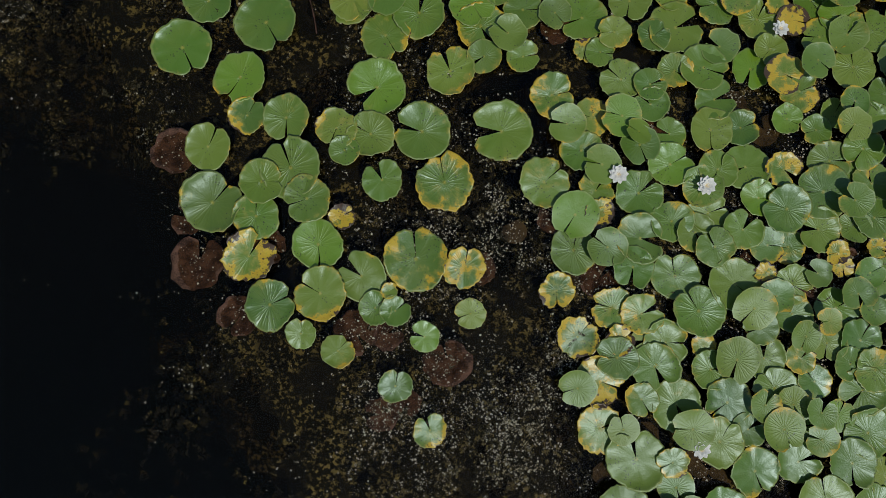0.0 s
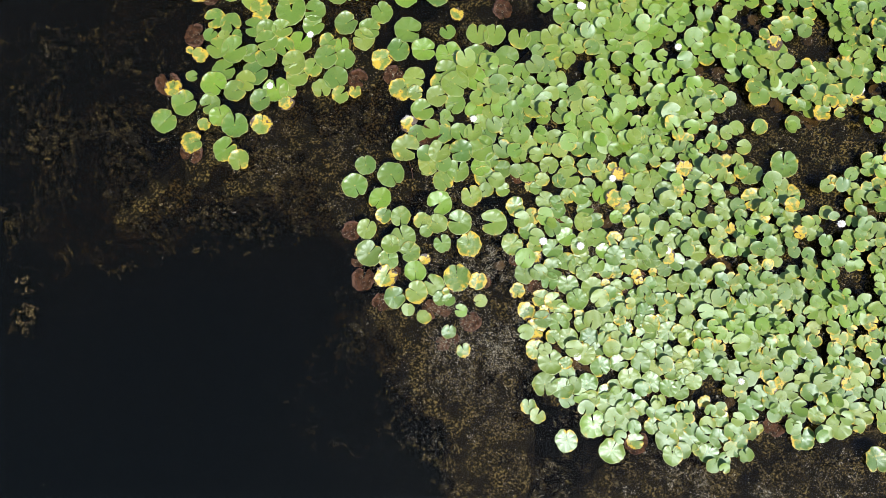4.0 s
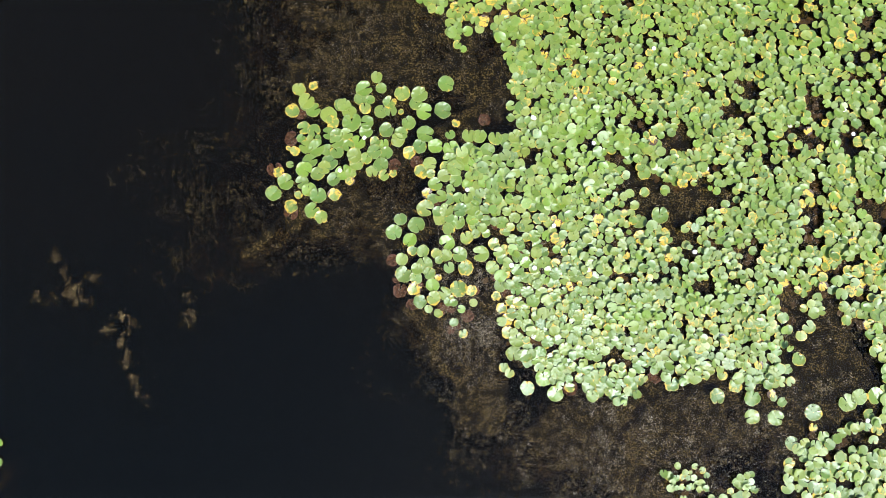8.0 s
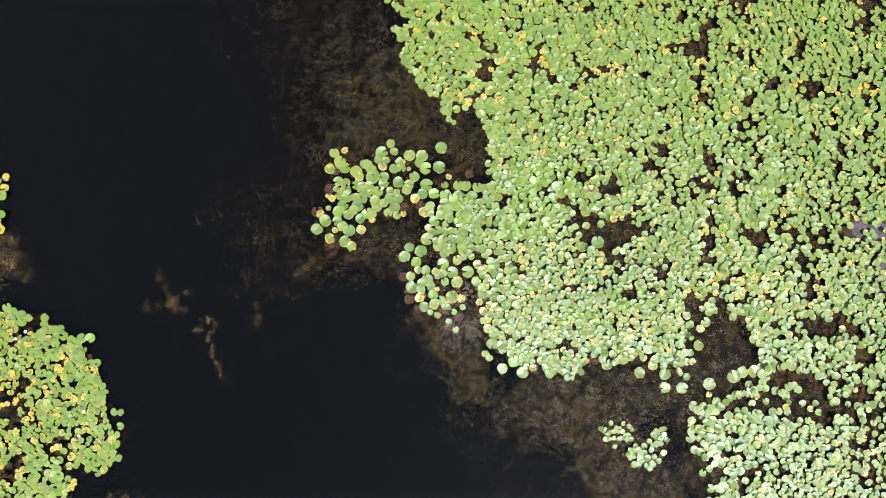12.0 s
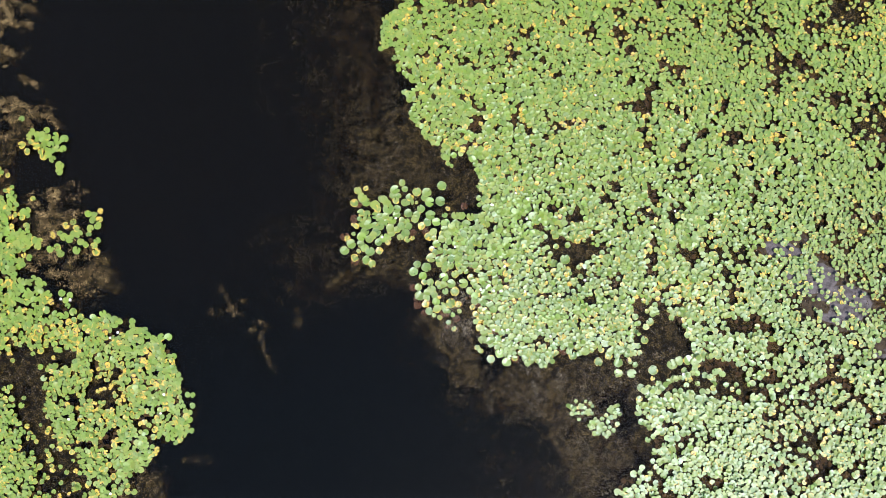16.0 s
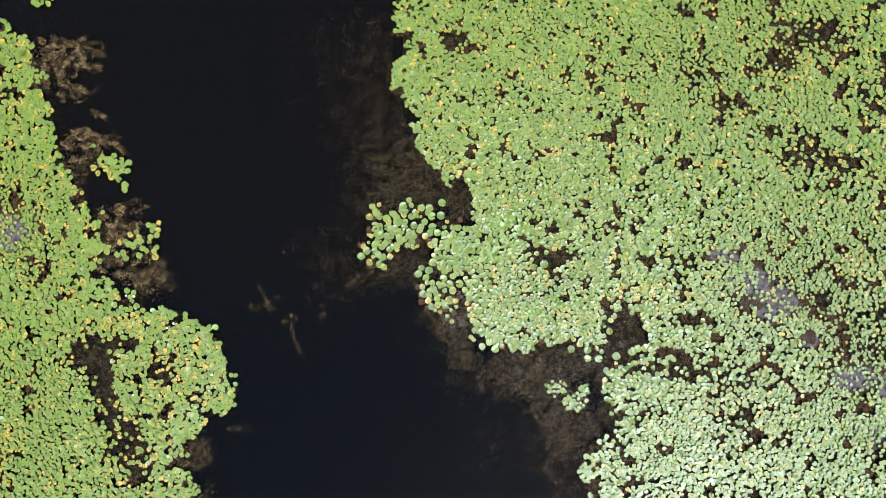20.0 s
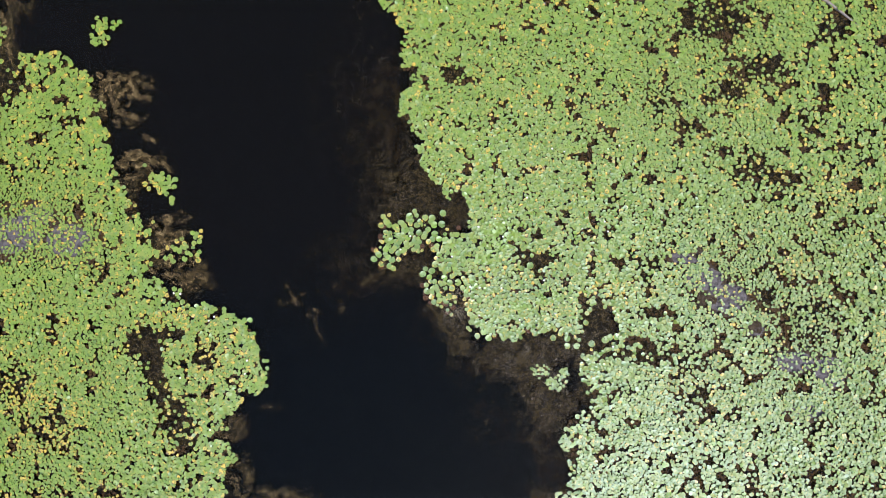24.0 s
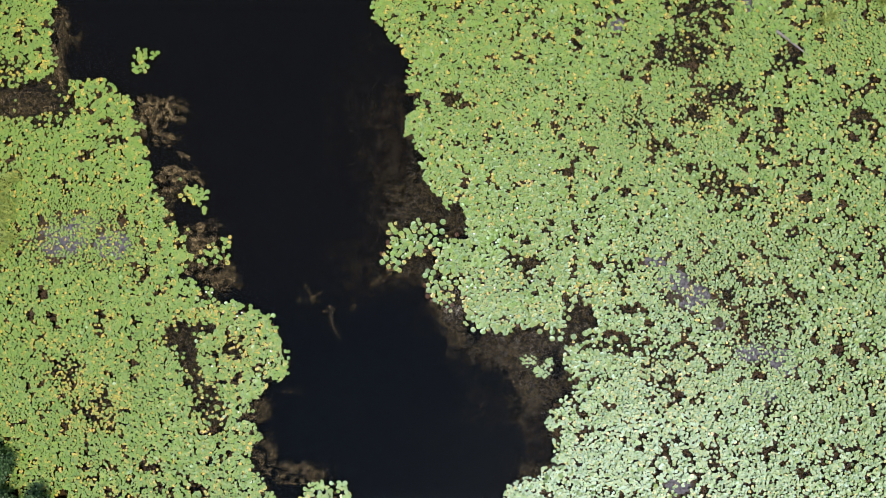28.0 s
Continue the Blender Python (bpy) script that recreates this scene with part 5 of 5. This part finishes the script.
for k, (cx, cy, rx, ry, _) in enumerate(GREY_PATCHES):
    # a low grey mound, just awash in the middle and sinking away at its uneven rim
    v, t = [(0.0, 0.0, 0.006)], []
    for ring in range(1, 11):
        for j in range(48):
            a, f = j * math.pi / 24, ring / 10 * 1.5
            x, y = rx * f * math.cos(a), ry * f * math.sin(a)
            lump = noise.fractal((cx + x, (cy + y) * 1.3, 8.0), 0.8, 2.2, 4) * 0.10
            v.append((x, y, 0.008 + 0.12 * lump - (0.10 + 1.2 * abs(lump)) * max(0.0, f + 2.5 * lump - 0.75) ** 1.5))
    for j in range(48):
        t.append((0, 1 + j, 1 + (j + 1) % 48))
        for ring in range(9):
            q, r = 1 + ring * 48 + j, 1 + ring * 48 + (j + 1) % 48
            t += [(q, q + 48, r + 48), (q, r + 48, r)]
    ob = new("silt_flat", mesh_of("silt_flat", np.array(v), np.array(t), grey_mat))
    ob.location = (cx, cy, -0.002)
    tagged(ob, "smooth grey patch barely awash among lily pads", "mud flat", "silt flats", "structure")


# ---- water lilies in bloom ----
def petal(length, width, lift, curl):
    v, t = [], []
    for i in range(7):
        f = i / 6
        w = width * math.sin(math.pi * min(1, 0.12 + 0.86 * f)) ** 0.8 * (1 if i < 6 else 0.08)
        z = lift * f * length + curl * f * f * length
        for s in (-1, 0, 1):
            v.append((f * length * (1 - 0.25 * lift), s * w, z + abs(s) * w * 0.35))
    for i in range(6):
        for s in range(2):
            a = i * 3 + s
            t += [(a, a + 3, a + 4), (a, a + 4, a + 1)]
    return mesh_of("petal", np.array(v), np.array(t), petal_mat)


outer, middle, inner = petal(0.058, 0.018, 0.10, 0.10), petal(0.050, 0.016, 0.24, 0.16), petal(0.034, 0.012, 0.45, 0.2)
r0 = np.random.default_rng(9)
sv, st = [], []
for k in range(40):
    a, d = k * 2.4, 0.012 * math.sqrt(k / 40)
    q = len(sv)
    x, y = d * math.cos(a), d * math.sin(a)
    sv += [(x - 0.0012, y, 0.004), (x + 0.0012, y, 0.004), (x, y + 0.0015, 0.004), (x * 1.5, y * 1.5, 0.020 + 0.004 * r0.random())]
    st += [(q, q + 1, q + 3), (q + 1, q + 2, q + 3), (q + 2, q, q + 3)]
stamens = mesh_of("stamens", np.array(sv), np.array(st), stamen_mat)


def flower(x, y, size, turn):
    root = new("water_lily")
    for count, me, z in ((9, outer, 0.0), (8, middle, 0.003), (6, inner, 0.006)):
        for k in range(count):
            p = part("petal", me, root)
            p.matrix_local = pose(0, 0, z, 0, 0, 360 * k / count + 20 * (me is middle))
    part("stamens", stamens, root, "yellow stamens")
    root.matrix_world = pose(x, y, 0.045, 3, -4, turn) @ Matrix.Scale(size, 4)
    return tagged(root, "open white water lily flower with yellow centre", "water lily", "water lilies")


BLOOMS = [(0.57, 0.40, 0.08), (0.87, 0.36, 0.08), (1.57, 0.32, 0.08), (0.83, -0.53, 0.08), (1.14, 0.91, 0.06)]
BLOOMS_B = [(0.01, 1.41, 0.07), (-1.34, 2.13, 0.06), (-1.67, 1.70, 0.04), (2.97, 0.53, 0.06), (2.13, -0.73, 0.06), (0.92, 2.35, 0.06), (1.47, 2.60, 0.06), (3.16, 1.63, 0.07), (3.28, -0.57, 0.06), (1.70, 2.00, 0.05)]
BLOOMS_C = [(1.66, 3.14, 0.06), (2.54, 3.26, 0.06), (5.03, 2.38, 0.06), (5.13, 2.05, 0.07), (3.30, -0.58, 0.06), (4.30, 2.18, 0.06), (3.18, 1.63, 0.07), (2.98, 0.53, 0.07), (5.11, -1.69, 0.06), (0.90, 2.36, 0.05)]
BLOOMS_D = [(3.83, 4.73, 0.07), (1.55, 5.32, 0.07), (3.43, 4.85, 0.07), (-8.98, 0.50, 0.10), (-7.87, -0.29, 0.08), (-8.05, -0.41, 0.07), (-6.81, -1.75, 0.08), (-9.02, -2.24, 0.08), (-8.06, -3.95, 0.08), (6.92, 3.14, 0.07), (5.64, 4.87, 0.07), (8.47, 3.64, 0.07), (-9.20, 0.53, 0.08), (-6.89, -2.18, 0.07)]
for k, (x, y, wide) in enumerate(BLOOMS + BLOOMS_B + BLOOMS_C + BLOOMS_D):
    if wide > 0.02:
        flower(x, y, np.clip(wide / 0.13, 0.55, 0.70), k * 47)

# ---- bank plants ----
def blade_tuft(seed, blades, spread):
    r0 = np.random.default_rng(seed)
    v, t = [], []
    for _ in range(blades):
        a, lean, tall = r0.uniform(0, 6.283), r0.uniform(0.3, 1.1), r0.uniform(0.35, 0.75)
        bx, by = r0.normal(0, spread, 2)
        k = len(v)
        for i in range(5):
            f = i / 4
            out, up = lean * tall * f * f, tall * f * (1 - 0.35 * f * lean)
            w = 0.013 * (1 - f) + 0.001
            v += [(bx + out * math.cos(a) - w * math.sin(a), by + out * math.sin(a) + w * math.cos(a), up), (bx + out * math.cos(a) + w * math.sin(a), by + out * math.sin(a) - w * math.cos(a), up)]
        for i in range(4):
            q = k + 2 * i
            t += [(q, q + 2, q + 3), (q, q + 3, q + 1)]
    return np.array(v), np.array(t)


TUFTS = [(-16.86, 4.81, 0.30), (-16.69, 4.11, 0.34), (-16.90, 3.40, 0.34), (-16.60, 2.85, 0.25), (-16.97, 4.38, 0.38), (-16.43, 5.05, 0.21), (14.26, 9.90, 0.11), (14.55, 10.06, 0.08), (-16.82, 3.72, 0.30), (-16.99, 2.44, 0.30), (-17.30, 4.17, 0.42), (16.51, 10.52, 0.17)]
for k, (x, y, wide) in enumerate(TUFTS):
    v, t = blade_tuft(700 + k, 70, wide * 0.5)
    ob = new("reed_tuft", mesh_of("reed_tuft", v, t, grass_mat, False))
    ob.matrix_world = pose(x, y, -0.02, 0, 0, k * 50)
    tagged(ob, "yellow-green reed grass tuft growing from the raft", "reed grass", "reed tufts")


def shrub(x, y, wide, tall, seed):
    r0 = np.random.default_rng(seed)
    root = new("alder_shrub")
    sv, st, lv, lt = [], [], [], []
    for _ in range(14):
        a, reach, up = r0.uniform(0, 6.283), wide * r0.uniform(0.4, 1.0), tall * r0.uniform(0.5, 1.0)
        last = None
        for i in range(6):
            f = i / 5
            c = np.array([reach * f * math.cos(a), reach * f * math.sin(a), up * (1 - (1 - f) ** 1.6)])
            w = 0.03 * (1 - f) + 0.004
            k = len(sv)
            sv += [tuple(c + (w, 0, 0)), tuple(c + (-w / 2, w * 0.87, 0)), tuple(c + (-w / 2, -w * 0.87, 0))]
            if last is not None:
                for j in range(3):
                    st += [(last + j, last + (j + 1) % 3, k + (j + 1) % 3), (last + j, k + (j + 1) % 3, k + j)]
            last = k
            for _ in range(60 if i > 1 else 0):
                p, q = c + r0.normal(0, 0.16, 3), len(lv)
                d = r0.uniform(0, 6.283)
                e, g = np.array((math.cos(d), math.sin(d), r0.normal(0, 0.4))) * 0.05, np.array((-math.sin(d), math.cos(d), r0.normal(0, 0.4))) * 0.024
                lv += [tuple(p - e), tuple(p + g), tuple(p + e), tuple(p - g)]
                lt += [(q, q + 1, q + 2), (q, q + 2, q + 3)]
    part("stem", mesh_of("stem", np.array(sv), np.array(st), bark_mat), root)
    part("crown", mesh_of("crown", np.array(lv), np.array(lt), bush_mat, False), root)
    root.location = (x, y, -0.05)
    return tagged(root, "dark green leafy alder shrub at the bank", "shrub", "bank shrubs")


SHRUBS = [(-16.92, -5.63, 0.42), (-17.31, -6.44, 0.55), (-16.75, -7.04, 0.42), (-15.56, -7.11, 0.34), (-17.48, -5.15, 0.46)]
for k, (x, y, wide) in enumerate(SHRUBS):
    shrub(x, y, wide * 1.3, 0.9, 60 + k)

LOG = [(12.50, 9.60), (13.69, 8.58)]
(lx0, ly0), (lx1, ly1) = LOG
v, t = [], []
for i in range(13):
    f = i / 12
    for j in range(8):
        a = j * math.pi / 4
        w = (0.075 - 0.05 * f) * (1 + 0.12 * math.sin(3 * a + 5 * f))
        v.append(((lx1 - lx0) * f, (ly1 - ly0) * f + w * math.cos(a), 0.02 + 0.02 * math.sin(4 * f) + w * math.sin(a)))
for i in range(12):
    for j in range(8):
        a, b = i * 8 + j, i * 8 + (j + 1) % 8
        t += [(a, b, b + 8), (a, b + 8, a + 8)]
log = new("driftwood", mesh_of("driftwood", np.array(v), np.array(t), bark_mat))
log.location = (lx0, ly0, 0.01)
tagged(log, "bleached grey fallen branch lying across the lily pads", "driftwood")

TWIG = [(-0.53, 1.09), (-0.49, 0.92)]
(tx0, ty0), (tx1, ty1) = TWIG
v, t = [], []
for i in range(9):
    f = i / 8
    for j in range(6):
        a = j * math.pi / 3
        v.append(((tx1 - tx0) * f + 0.0022 * math.cos(a) + 0.006 * math.sin(3 * f), (ty1 - ty0) * f, 0.0022 * math.sin(a)))
for i in range(8):
    for j in range(6):
        a, b = i * 6 + j, i * 6 + (j + 1) % 6
        t += [(a, b, b + 6), (a, b + 6, a + 6)]
twig = new("leaf_stalk", mesh_of("leaf_stalk", np.array(v), np.array(t), dead_leaf))
twig.location = (tx0, ty0, 0.004)
tagged(twig, "thin red-brown dead leaf stalk afloat on dark water", "leaf stalk")
